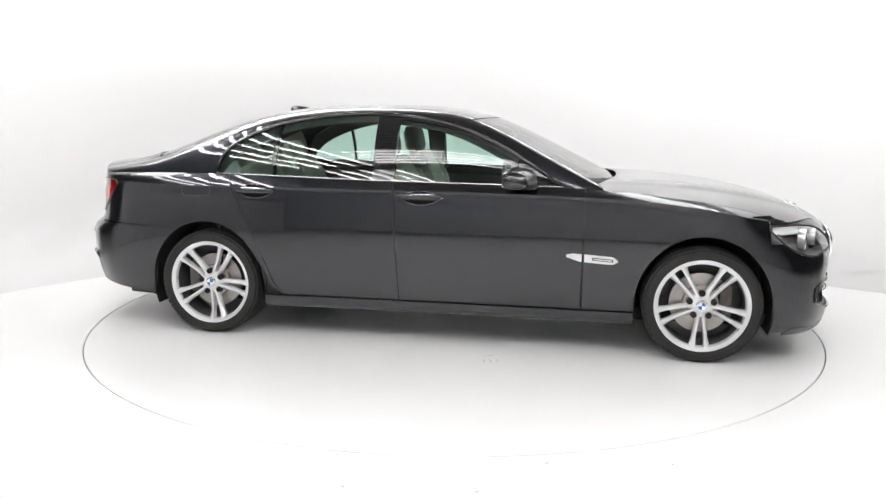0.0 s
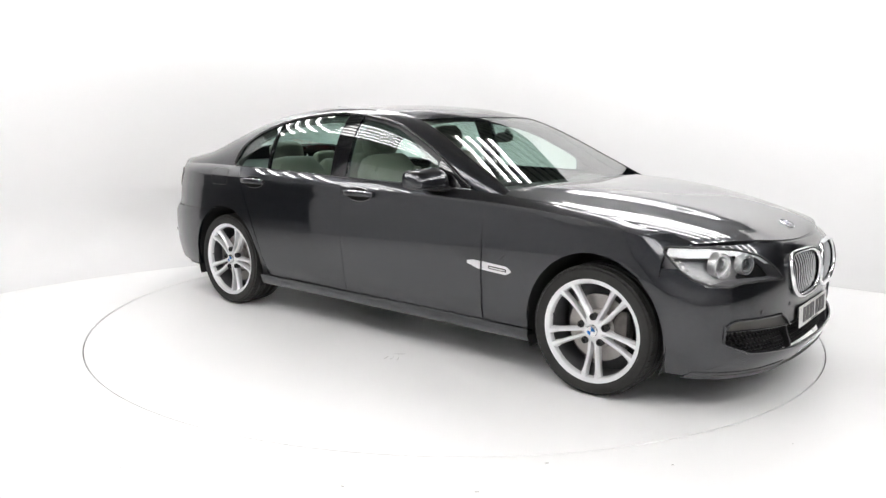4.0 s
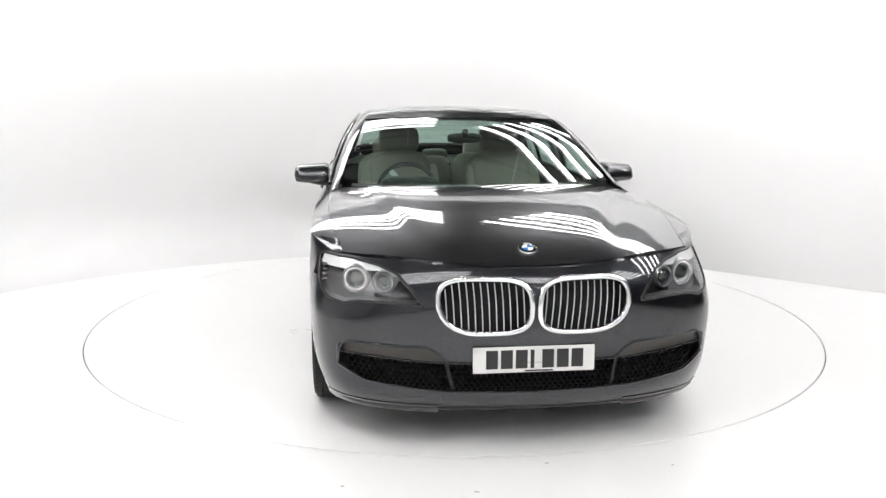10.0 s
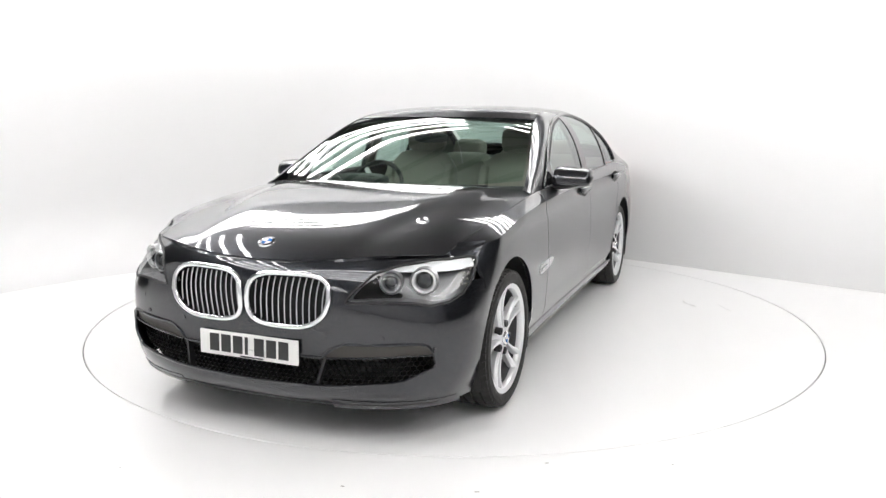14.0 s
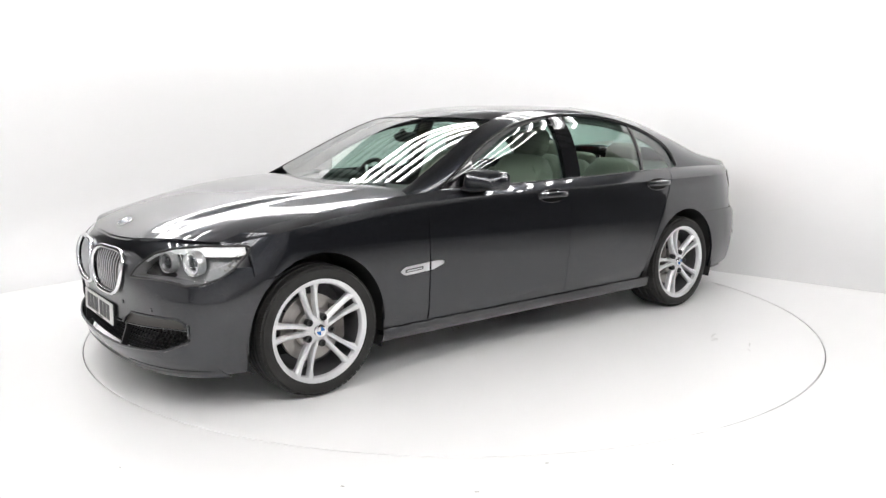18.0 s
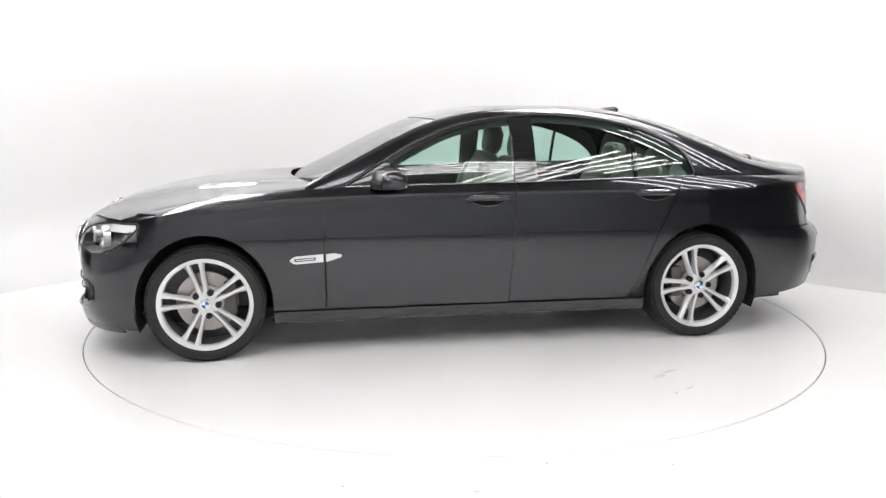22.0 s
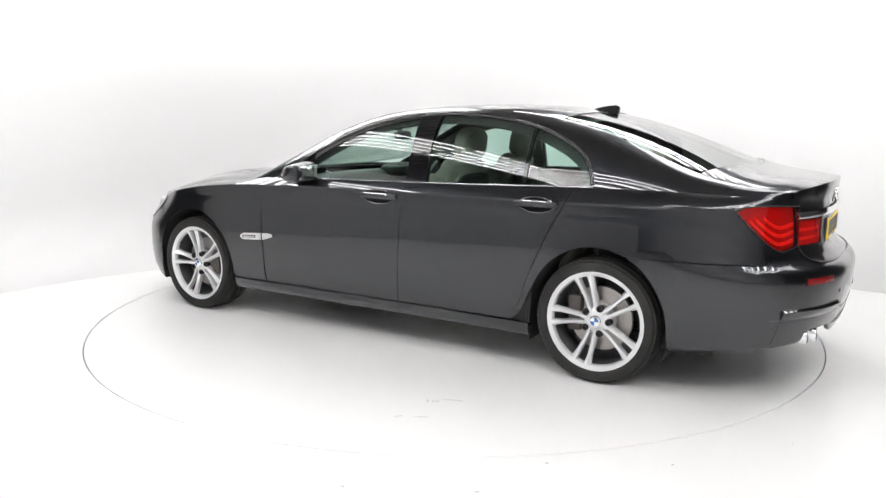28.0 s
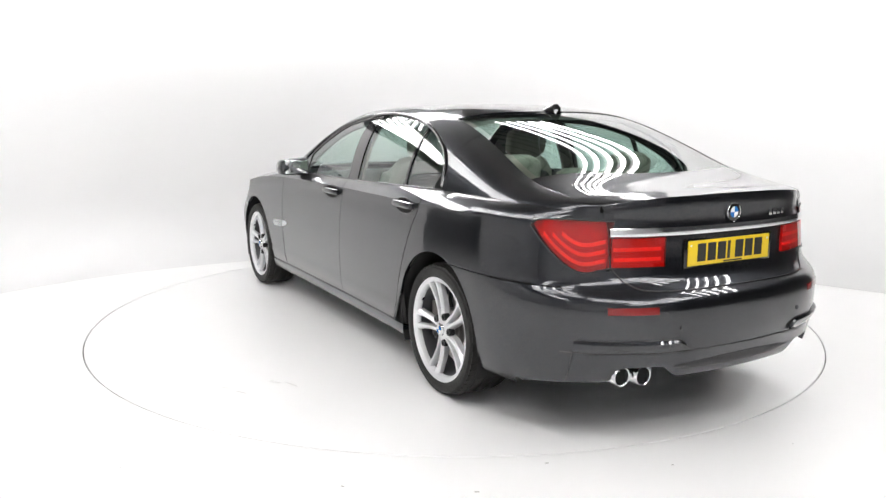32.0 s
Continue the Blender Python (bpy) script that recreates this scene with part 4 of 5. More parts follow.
plate("front_plate", pose(2.350, 0, 0.414, 0, -2, 0), M_PLATE_W, "white registration plate with dark bars")
part("plate_holder", boxed(0.03, 0.50, 0.10, 0.004, c=(2.332, 0, 0.411)), M_BLACK, car)


def roundel(parent, m, r=0.041):
    ob = part("roundel", mesh_from("roundel", *lathe([(0, 0.005), (r * 0.6, 0.0045), (r * 0.62, 0.0055), (r * 0.95, 0.003), (r, 0.0), (r, -0.004)], 40, "z")), M_GLOSS, parent, "round blue and white badge in a dark ring", m=m)
    part("roundel_ring", mesh_from("roundel_ring", *lathe([(r * 0.93, 0.003), (r * 0.97, 0.0055), (r * 1.01, 0.002), (r * 1.01, -0.004)], 40, "z")), M_CHROME, ob)
    for q in range(4):
        vs_ = [(0, 0, 0.006)] + [(r * 0.6 * math.cos(a), r * 0.6 * math.sin(a), 0.0058) for a in np.linspace(q * math.pi / 2, (q + 1) * math.pi / 2, 10)]
        part("emblem_quarter", mesh_from("emblem_quarter", vs_, [(0, i, i + 1) for i in range(1, 10)]), M_BLUE if q % 2 else M_EMB_WHITE, ob)
    return ob


bz = float(bonnet_point(np.array(0.0), np.array(0.925))[2])
bx = float(bonnet_point(np.array(0.0), np.array(0.925))[0])
roundel(car, pose(bx, 0, bz + 0.002, 0, 22, 0))

# headlamps
for s in (1, -1):
    right = s < 0
    hl = new("headlamp")
    hl.parent = car
    tagged(hl, "clear headlamp with two round projectors and a white brow")
    f = np.linspace(0.0, 1.0, 40)[:, None]
    zt, zb_ = lamp_top(f), lamp_bottom(f)
    z = zb_ + (zt - zb_) * np.linspace(0, 1, 12)[None, :]
    lens = nose_point(PHI_IN + (PHI_OUT - PHI_IN) * f + 0 * z, z)
    part("lens", mesh_from("lens", *sheet(lens, 0, right)), M_LENS, hl, "clear headlamp lens").visible_shadow = False
    bowl = lens * np.array([1, 0.985, 1]) - np.array([0.085, 0.0, 0.0])
    part("bowl", mesh_from("bowl", *sheet(bowl, 0, right)), M_LAMP_IN, hl, "dark grey lamp housing")
    rim_pts = [lens[i, 0] for i in range(40)] + [lens[-1, j] for j in range(1, 12)] + [lens[i, -1] for i in range(38, -1, -1)] + [lens[0, j] for j in range(10, 0, -1)]
    n = len(rim_pts)
    wall = np.stack([np.array(rim_pts + rim_pts[:1]), np.array([p * np.array([1, 0.985, 1]) - np.array([0.085, 0, 0]) for p in rim_pts + rim_pts[:1]])], 1)
    part("rim_wall", mesh_from("rim_wall", *sheet(wall, 0, right)), M_LAMP_IN, hl)
    part("gasket", mesh_from("gasket", *tube([tuple(p * np.array([1, s, 1])) for p in rim_pts], 0.0058, 8, True)), M_BLACK, hl, "thin black lamp gasket")
    fb = np.linspace(0.10, 0.985, 30)[:, None]
    zt = lamp_top(fb) - 0.003
    thick = np.interp(fb, [0.10, 0.3, 0.55, 0.85, 1.0], [0.005, 0.022, 0.044, 0.046, 0.030])
    br = nose_point(PHI_IN + (PHI_OUT - PHI_IN) * fb + 0 * np.ones((1, 5)), zt - thick * np.linspace(1, 0, 5)[None, :]) - np.array([0.012, 0, 0]) * np.linspace(2.2, 0.6, 5)[None, :, None]
    part("brow", mesh_from("brow", *sheet(br, 0.012, right)), M_BROW, hl, "white light-guide brow")
    for nm, fy, zc, r0, m_ in (("main_projector", 0.735, 0.722, 0.054, M_RING), ("inner_projector", 0.617, 0.720, 0.045, M_LAMP_IN)):
        px = float(nose_at(np.array(fy), np.array(zc))[0]) - 0.048
        pr = part(nm, mesh_from(nm, *lathe([(r0 * 0.66, -0.03), (r0 * 0.70, 0.0), (r0 * 0.80, 0.008), (r0 * 0.95, 0.010), (r0, 0.006), (r0 * 1.02, -0.03)], 40, "z")), m_, hl, m=pose(px, s * fy, zc, 0, 90, 18 * s))
        part("projector_lens", mesh_from("projector_lens", *lathe([(0, 0.016), (r0 * 0.3, 0.013), (r0 * 0.58, 0.004), (r0 * 0.69, -0.012)], 32, "z")), M_PROJ, pr, "dark glass projector lens")
        part("projector_bezel", mesh_from("projector_bezel", *lathe([(r0 * 1.02, 0.0), (r0 * 1.08, 0.012), (r0 * 1.14, 0.0), (r0 * 1.14, -0.03)], 40, "z")), M_SATIN, pr, "thin silver bezel")
    fz = np.linspace(0.72, 1.06, 12)[:, None]
    zt = lamp_top(np.minimum(fz, 1.0)) - 0.004
    fill = nose_point(PHI_IN + (PHI_OUT - PHI_IN) * fz + 0 * np.ones((1, 5)), zt + (0.862 - zt) * np.linspace(0, 1, 5)[None, :]) - np.array([0.008, 0.004, 0])
    part("lamp_upper_edge", mesh_from("lamp_upper_edge", *sheet(fill, 0, right)), M_PAINT, hl)
    for i in range(2):
        for j in range(4):
            ff = 0.90 + 0.045 * i
            p = nose_point(np.array(PHI_IN + (PHI_OUT - PHI_IN) * ff), np.array(0.758 - 0.019 * j - 0.003 * i)) - np.array([0.022, 0.006, 0])
            bm = bmesh.new()
            bmesh.ops.create_uvsphere(bm, u_segments=10, v_segments=6, radius=0.007, matrix=Matrix.Translation((p[0], p[1] * s, p[2])))
            part("indicator_led", bm, M_LED, hl)

# ---- flank details ----
for s in (1, -1):
    right = s < 0
    for x0, x1, zc in ((-0.004, -0.248, 0.925), (-1.072, -1.306, 0.944)):
        dh = new("door_handle")
        dh.parent = car
        tagged(dh, "body-coloured door handle with chrome edge over a dark bowl")
        xm, hw = (x0 + x1) / 2, abs(x1 - x0) / 2 + 0.012
        tt = np.linspace(-1, 1, 25)
        g = np.zeros((25, 7, 3))
        for i, a in enumerate(tt):
            h = 0.043 * max(0.0, 1 - abs(a) ** 2.2) + 0.001
            for j, b in enumerate(np.linspace(-1, 1, 7)):
                x_, z_ = xm - a * hw, zc + b * h
                g[i, j] = (x_, float(skin(np.array(x_), np.array(min(z_, 0.962)))) + 0.0020, z_)
        # the sheet lies flush; its near-black colour stands for shade in the hollow
        part("bowl", mesh_from("bowl", *sheet(g, 0, right)), M_RECESS_SHADE, dh, "flush near-black sheet standing for the shaded handle recess")
        rim_h = [(xm - math.cos(a) * hw, 0.0, zc + 0.042 * math.copysign(abs(math.sin(a)) ** 0.9, math.sin(a)) * (1 - abs(math.cos(a)) ** 3)) for a in np.linspace(0, 2 * math.pi, 41)[:-1]]
        rim_h = [(a, s * (float(skin(np.array(a), np.array(min(c_, 0.962)))) + 0.002), c_) for a, _, c_ in rim_h]
        part("bowl_edge", mesh_from("bowl_edge", *tube(rim_h, 0.0017, 6, True)), M_BELT, dh)
        for nm, z_off, rr, sq, mm in (("grip", 0.004, 0.011, 0.017, M_PAINT), ("chrome_edge", 0.021, 0.004, 0.0035, M_CHROME)):
            pts = []
            for a in np.linspace(-0.93, 0.93, 15):
                x_ = xm - a * hw
                z_ = zc + z_off * (1 - 0.3 * a * a) + 0.002
                pts.append((x_, s * (float(skin(np.array(x_), np.array(0.95))) + 0.006 + 0.022 * (1 - a**4)), z_))
            part(nm, mesh_from(nm, *tube(pts, rr, 10, False, sq)), mm, dh)
    # side gill: frame with a dark slot on the fender, pointed tip on the door
    gl = new("side_gill")
    gl.parent = car
    tagged(gl, "silver side gill with a lens slot and a pointed tip")

    def gill_sheet(x0, x1, zl, zh, out, n=12):
        g = np.zeros((n, 5, 3))
        for i, x_ in enumerate(np.linspace(x0, x1, n)):
            for j, z_ in enumerate(np.linspace(zl(x_), zh(x_), 5)):
                g[i, j] = (x_, float(skin(np.array(x_), np.array(z_))) + out, z_)
        return g
    zc = lambda x_: 0.604 + (0.586 - 0.604) * (x_ - 0.76) / 0.292
    part("gill_frame", mesh_from("gill_frame", *sheet(gill_sheet(0.860, 1.052, lambda x_: zc(x_) - 0.023 * min(1, (1.056 - x_) / 0.03), lambda x_: zc(x_) + 0.023 * min(1, (1.056 - x_) / 0.03), 0.006)[::-1], 0.008, right)), M_SATIN, gl)
    part("gill_slot", mesh_from("gill_slot", *sheet(gill_sheet(0.905, 1.025, lambda x_: zc(x_) - 0.008, lambda x_: zc(x_) + 0.009, 0.0085)[::-1], 0.003, right)), M_GLOSS, gl, "dark slot with clear lens")
    part("gill_slot_bar", mesh_from("gill_slot_bar", *sheet(gill_sheet(0.912, 1.018, lambda x_: zc(x_) - 0.003, lambda x_: zc(x_) + 0.004, 0.0105)[::-1], 0.003, right)), M_SATIN, gl)
    part("gill_tip", mesh_from("gill_tip", *sheet(gill_sheet(0.755, 0.845, lambda x_: zc(x_) - 0.023 * min(1, 0.12 + (x_ - 0.755) / 0.09), lambda x_: zc(x_) + 0.022 * min(1, 0.55 + (x_ - 0.755) / 0.09), 0.006)[::-1], 0.008, right)), M_SATIN, gl)
    # door mirror
    mr = new("door_mirror")
    mr.parent = car
    tagged(mr, "body-coloured door mirror on a black foot")
    n, k = 20, 24
    vs_, fs_ = [], []
    for i in range(n):
        f = i / (n - 1)
        y = 0.872 + 0.226 * f
        sc = (1 - abs(2 * f - 1) ** 9) ** 0.3 * (1 - 0.24 * f)
        sc = max(sc, 0.02)
        cx_, cz_ = 0.462 - 0.030 * f, 1.056 - 0.004 * f
        for q in range(k):
            a = 2 * math.pi * q / k
            c, w = math.cos(a), math.sin(a)
            dx = 0.098 * math.copysign(abs(c) ** 0.75, c) * (1.20 if c > 0 else 0.70)
            dz = 0.068 * math.copysign(abs(w) ** 0.62, w)
            vs_.append((cx_ + dx * sc - 0.25 * dz * (1 if c > 0 else 0), s * y, cz_ + dz * sc))
    for i in range(n - 1):
        for q in range(k):
            fs_.append((i * k + q, i * k + (q + 1) % k, (i + 1) * k + (q + 1) % k, (i + 1) * k + q))
    fs_ += [tuple(range(k)), tuple(range((n - 1) * k, n * k))]
    part("mirror_cap", mesh_from("mirror_cap", vs_, fs_, angle=50), M_PAINT, mr)
    part("mirror_glass", boxed(0.004, 0.165, 0.092, 0.002, c=(0.386, s * 0.980, 1.056)), mat("mirror_silver", (0.85, 0.87, 0.88), rough=0.02, metal=1.0), mr, "mirror glass")
    part("mirror_foot", mesh_from("mirror_foot", *tube([(0.54, s * 0.862, 1.004), (0.53, s * 0.90, 0.998), (0.50, s * 0.95, 1.002), (0.48, s * 1.0, 1.010)], 0.048, 10, False, 0.014)), M_BLACK, mr, "black mirror foot")
    xt = np.linspace(0.715, 0.455, 12)[:, None]
    tri_ = green(xt, Z_TOP(xt) + (np.maximum(Z_DLO(xt), Z_TOP(xt) + 0.004) - Z_TOP(xt)) * np.linspace(0, 1, 6)[None, :])
    tri_[..., 1] += 0.002
    part("mirror_triangle", mesh_from("mirror_triangle", *sheet(tri_, 0.006, right)), M_GLOSS, mr, "gloss black corner panel")

# fuel flap on the right-hand quarter
def flap_point(x, f, out):
    """From below the shoulder crease (f 0) over it (f 0.6) to just under the top edge (f 1)."""
    zs = float(Z_SH(x))
    if f < 0.6:
        z = 0.905 + (zs - 0.905) * f / 0.6
        p = (x, float(skin(np.array(x), np.array(z))), z)
    else:
        p = tuple(strip(np.array(x), np.array((f - 0.6) / 0.4 * 0.62)).tolist())
    return (p[0], -p[1] - out, p[2] + out * 0.4)


g = np.array([[flap_point(x, f, 0.0012) for f in (0, 0.2, 0.4, 0.5, 0.56, 0.6, 0.64, 0.7, 0.85, 1)] for x in np.linspace(-1.69, -1.50, 12)])
part("fuel_flap", mesh_from("fuel_flap", *sheet(g, 0.003)), M_PAINT, car)
gap = []
for a in np.linspace(0, 2 * math.pi, 65)[:-1]:
    cx_ = math.copysign(abs(math.cos(a)) ** 0.35, math.cos(a))
    cz_ = math.copysign(abs(math.sin(a)) ** 0.35, math.sin(a))
    gap.append(flap_point(-1.595 + 0.097 * cx_, 0.5 + 0.5 * cz_, 0.0004))
part("flap_gap", mesh_from("flap_gap", *tube(gap, 0.0030, 6, True)), M_BLACK, car, "dark gap round the fuel flap")

# ---- rear end ----
def on_tail(y, z, out=0.0):
    p = tail_at(np.array(y), np.array(z))
    q = tail_at(np.array(y + 0.002), np.array(z))
    r = tail_at(np.array(y), np.array(z + 0.002))
    n = np.cross(q - p, r - p)
    n /= np.linalg.norm(n)
    if n[0] > 0:
        n = -n
    return p + n * out


for s in (1, -1):
    right = s < 0
    tl = new("tail_lamp")
    tl.parent = car
    tagged(tl, "red wrap-round tail lamp with three light bars")

    def tail_sheet(zlow, zhigh, out, f0=-0.012, f1=1.0, n=30, k=10):
        f = np.linspace(f0, f1, n)[:, None]
        zl, zh = zlow(f), zhigh(f)
        z = zl + (zh - zl) * np.linspace(0, 1, k)[None, :]
        p = tail_point(T_IN + (T_OUT - T_IN) * f + 0 * z, z)
        d = np.stack([-np.cos(0.5 + 0.9 * f + 0 * z), np.sin(0.5 + 0.9 * f + 0 * z), 0 * z], -1)
        return (p + d * out)[::-1]
    part("tail_body", mesh_from("tail_body", *sheet(tail_sheet(t_low, t_high, -0.018), 0.0, right)), M_RED_IN, tl)
    part("tail_lens", mesh_from("tail_lens", *sheet(tail_sheet(t_low, t_high, 0.004), 0.022, right)), M_RED_LENS, tl, "glossy red lens").visible_shadow = False
    edge = tail_sheet(t_low, t_high, 0.003)
    rim_t = [edge[i, 0] for i in range(30)] + [edge[-1, j] for j in range(1, 10)] + [edge[i, -1] for i in range(28, -1, -1)] + [edge[0, j] for j in range(8, 0, -1)]
    part("tail_gasket", mesh_from("tail_gasket", *tube([tuple(q * np.array([1, s, 1])) for q in rim_t], 0.0035, 8, True)), M_BLACK, tl, "thin black lamp gasket")
    for d0, f1 in ((0.026, 0.84), (0.066, 0.72), (0.106, 0.60)):
        part("light_bar", mesh_from("light_bar", *sheet(tail_sheet(lambda f: t_low(f) + d0, lambda f: t_low(f) + d0 + 0.017, -0.007, 0.05, f1, 30, 3), 0.008, right)), M_RED_BAR, tl, "brighter red light bar")
    ll = new("boot_lamp")
    ll.parent = car
    tagged(ll, "red lamp in the boot lid")
    for nm, out, mm, fl in (("lamp_body", 0.0015, M_RED_IN, 0.006), ("lamp_lens", 0.012, M_RED_LENS, 0.011)):
        g = np.zeros((12, 7, 3))
        for i, y in enumerate(np.linspace(0.611, 0.375, 12)):
            for j, z in enumerate(np.linspace(0.792 - 0.010 * (0.611 - y), 0.914, 7)):
                g[i, j] = on_tail(y, z, out)
        part(nm, mesh_from(nm, *sheet(g, fl, right)), mm, ll).visible_shadow = nm == "lamp_body"
    for z0 in (0.815, 0.858):
        g = np.zeros((12, 3, 3))
        for i, y in enumerate(np.linspace(0.598, 0.392, 12)):
            for j, z in enumerate(np.linspace(z0, z0 + 0.016, 3)):
                g[i, j] = on_tail(y, z, 0.004)
        part("light_bar", mesh_from("light_bar", *sheet(g, 0.003, right)), M_RED_BAR, ll)
    g = np.zeros((18, 6, 3))
    for i, y in enumerate(np.linspace(0.79, 0.470, 18)):
        top = float(np.interp(y, [0.47, 0.60, 0.74, 0.79], [0.712, 0.778, 0.772, 0.778]))
        for j, z in enumerate(np.linspace(0.700, top, 6)):
            g[i, j] = on_tail(y, z, 0.002)
    part("bumper_corner", mesh_from("bumper_corner", *sheet(g, 0.004, right)), M_PAINT, car)
    g = np.zeros((14, 4, 3))
    for i, y in enumerate(np.linspace(0.675, 0.480, 14)):
        for j, z in enumerate(np.linspace(0.610, 0.640, 4)):
            g[i, j] = on_tail(y, z, 0.003)
    rf = part("rear_reflector", mesh_from("rear_reflector", *sheet(g, 0.008, right)), M_REFLECT, car, "red bumper reflector")
    g = np.zeros((24, 5, 3))
    for i, y in enumerate(np.linspace(0.775, 0.33, 24)):
        rise = 0.050 * min(1.0, (y - 0.325) / 0.05) ** 0.5
        for j, w in enumerate((0, 0.25, 0.5, 0.8, 1.0)):
            g[i, j] = on_tail(y, 0.444 + rise * w, (0.004, 0.010, 0.014, 0.016, 0.004)[j])
    part("bumper_ledge", mesh_from("bumper_ledge", *sheet(g, 0.012, right)), M_PAINT, car, "stepped ledge over the exhaust tips")
    up = [tuple(on_tail(y, 0.446 + 0.050 * min(1.0, (y - 0.325) / 0.05) ** 0.5, 0.0005) * np.array([1, s, 1])) for y in np.linspace(0.775, 0.33, 30)]
    part("ledge_groove", mesh_from("ledge_groove", *tube(up, 0.0022, 6)), M_BLACK, car)
    dn = [tuple(on_tail(y, 0.441 - 0.004 * (0.80 - y) / 0.8, 0.0005) * np.array([1, s, 1])) for y in np.linspace(0.81, 0.0, 40)]
    part("valance_groove", mesh_from("valance_groove", *tube(dn, 0.0022, 6)), M_BLACK, car)
    seam = [tuple(on_tail(0.776, z, 0.0008) * np.array([1, s, 1])) for z in np.linspace(0.440, 0.300, 12)]
    part("valance_seam", mesh_from("valance_seam", *tube(seam, 0.0018, 6)), M_BLACK, car)
    shut = [(0.607, 0.790), (0.590, 0.760), (0.565, 0.730), (0.535, 0.708), (0.500, 0.697), (0.440, 0.693)] + [(y, 0.692) for y in np.linspace(0.36, 0.0, 10)]
    part("boot_shut_line", mesh_from("boot_shut_line", *tube([tuple(on_tail(y, z, 0.0035) * np.array([1, s, 1])) for y, z in shut], 0.0030, 6)), M_BLACK, car)
    p = on_tail(0.37, 0.545, 0.001) * np.array([1, s, 1])
    bm = bmesh.new()
    bmesh.ops.create_cone(bm, cap_ends=True, segments=18, radius1=0.011, radius2=0.010, depth=0.006, matrix=pose(*p, 0, 90, 0))
    part("parking_sensor", bm, M_PAINT, car)

y = np.linspace(0.612, -0.612, 40)
g = np.array([[on_tail(a, z, o) for z, o in ((0.918, 0.004), (0.922, 0.013), (0.938, 0.016), (0.956, 0.010))] for a in y])
part("boot_strip", mesh_from("boot_strip", *sheet(g, 0.008)), M_CHROME, car, "polished chrome strip across the boot lid")
plate("rear_plate", pose(-2.546, 0, 0.834, 0, 0, 180), M_PLATE_Y, "yellow registration plate with dark bars")
part("plate_recess", boxed(0.02, 0.56, 0.13, 0.006, c=(-2.534, 0, 0.834)), M_GLOSS, car, "gloss black plate mount")
rp = on_tail(0.0, 1.003, 0.000)
roundel(car, pose(*rp, 0, -90, 0), 0.042)
for i, (w_, h_) in enumerate(((0.020, 0.026), (0.020, 0.026), (0.020, 0.026), (0.014, 0.026))):
    p = on_tail(-0.27 - 0.034 * i, 0.985, -0.002)
    part("model_bar", boxed(0.004, w_, h_, 0.002), M_CHROME, car, "small chrome bar of the model badge", m=pose(*p))
g = np.zeros((40, 5, 3))
for i, a in enumerate(np.linspace(0.38, -0.38, 40)):
    half = 0.024 * (1 - (a / 0.385) ** 2) ** 0.7
    for j, w in enumerate((-1, -0.6, 0, 0.6, 1)):
        g[i, j] = on_tail(a, 0.368 + half * w, 0.0015 + 0.0015 * (1 - w * w))
part("diffuser", mesh_from("diffuser", *sheet(g, 0.006)), M_BLACK, car, "dark scoop in the lower rear valance")
for sx in (0.590, 0.500):
    ex = part("exhaust_tip", mesh_from("exhaust_tip", *lathe([(0.034, -0.16), (0.036, -0.012), (0.037, 0.0), (0.040, 0.003), (0.042, 0.0), (0.042, -0.16)], 32, "z")), M_CHROME, car, "round chrome exhaust tip", m=pose(-2.528 - (0.59 - sx) * 0.35, sx, 0.334, 0, -90, 0))
    part("exhaust_bore", mesh_from("exhaust_bore", *lathe([(0, -0.06), (0.036, -0.06)], 24, "z")), M_DARK, ex, "dark disc closing the exhaust bore")
# aerial fin
vs_, fs_ = [], []
for i in range(13):
    f = i / 12
    x_ = -1.13 - 0.17 * f
    zb_ = float(Z_C(x_)) - 0.006
    h = 0.058 * (f**0.8) * (1 if f < 0.85 else 1 - (f - 0.85) * 2.2) + 0.004
    hw = 0.030 * math.sin(math.pi * min(0.999, 0.12 + 0.7 * f)) + 0.003
    for a, b in ((-1, 0), (-0.55, 0.45), (-0.16, 0.95), (0, 1.0), (0.16, 0.95), (0.55, 0.45), (1, 0)):
        vs_.append((x_ - 0.012 * b, a * hw, zb_ + h * b))
fs_ = [(7 * i + q, 7 * i + q + 1, 7 * i + 8 + q, 7 * i + 7 + q) for i in range(12) for q in range(6)] + [tuple(range(7)), tuple(range(84, 91))]
part("aerial_fin", mesh_from("aerial_fin", vs_, fs_), M_GLOSS, car, "dark shark-fin roof aerial")

# cowl and wipers
u1 = np.linspace(-1, 1, 41)[:, None]
xc = 1.05 - 0.185 * np.abs(u1) ** 2.2
cow = np.stack([np.concatenate([xc + 0.02, xc - 0.06], 1), np.repeat(u1 * 0.83, 2, 1), np.concatenate([0.972 + 0 * u1, 0.988 - 0.01 * np.abs(u1)], 1)], -1)
part("cowl", mesh_from("cowl", *sheet(cow)), M_BLACK, car, "black scuttle panel under the windscreen")
for y0, y1 in ((-0.62, 0.02), (-0.05, 0.60)):
    pts = [(1.0 - 0.16 * abs(a / 0.80) ** 2.2, a, 1.016 + 0.006 * math.sin(3 * a)) for a in np.linspace(y0, y1, 14)]
    part("wiper", mesh_from("wiper", *tube(pts, 0.009, 6, False, 0.008)), M_BLACK, car, "black windscreen wiper")
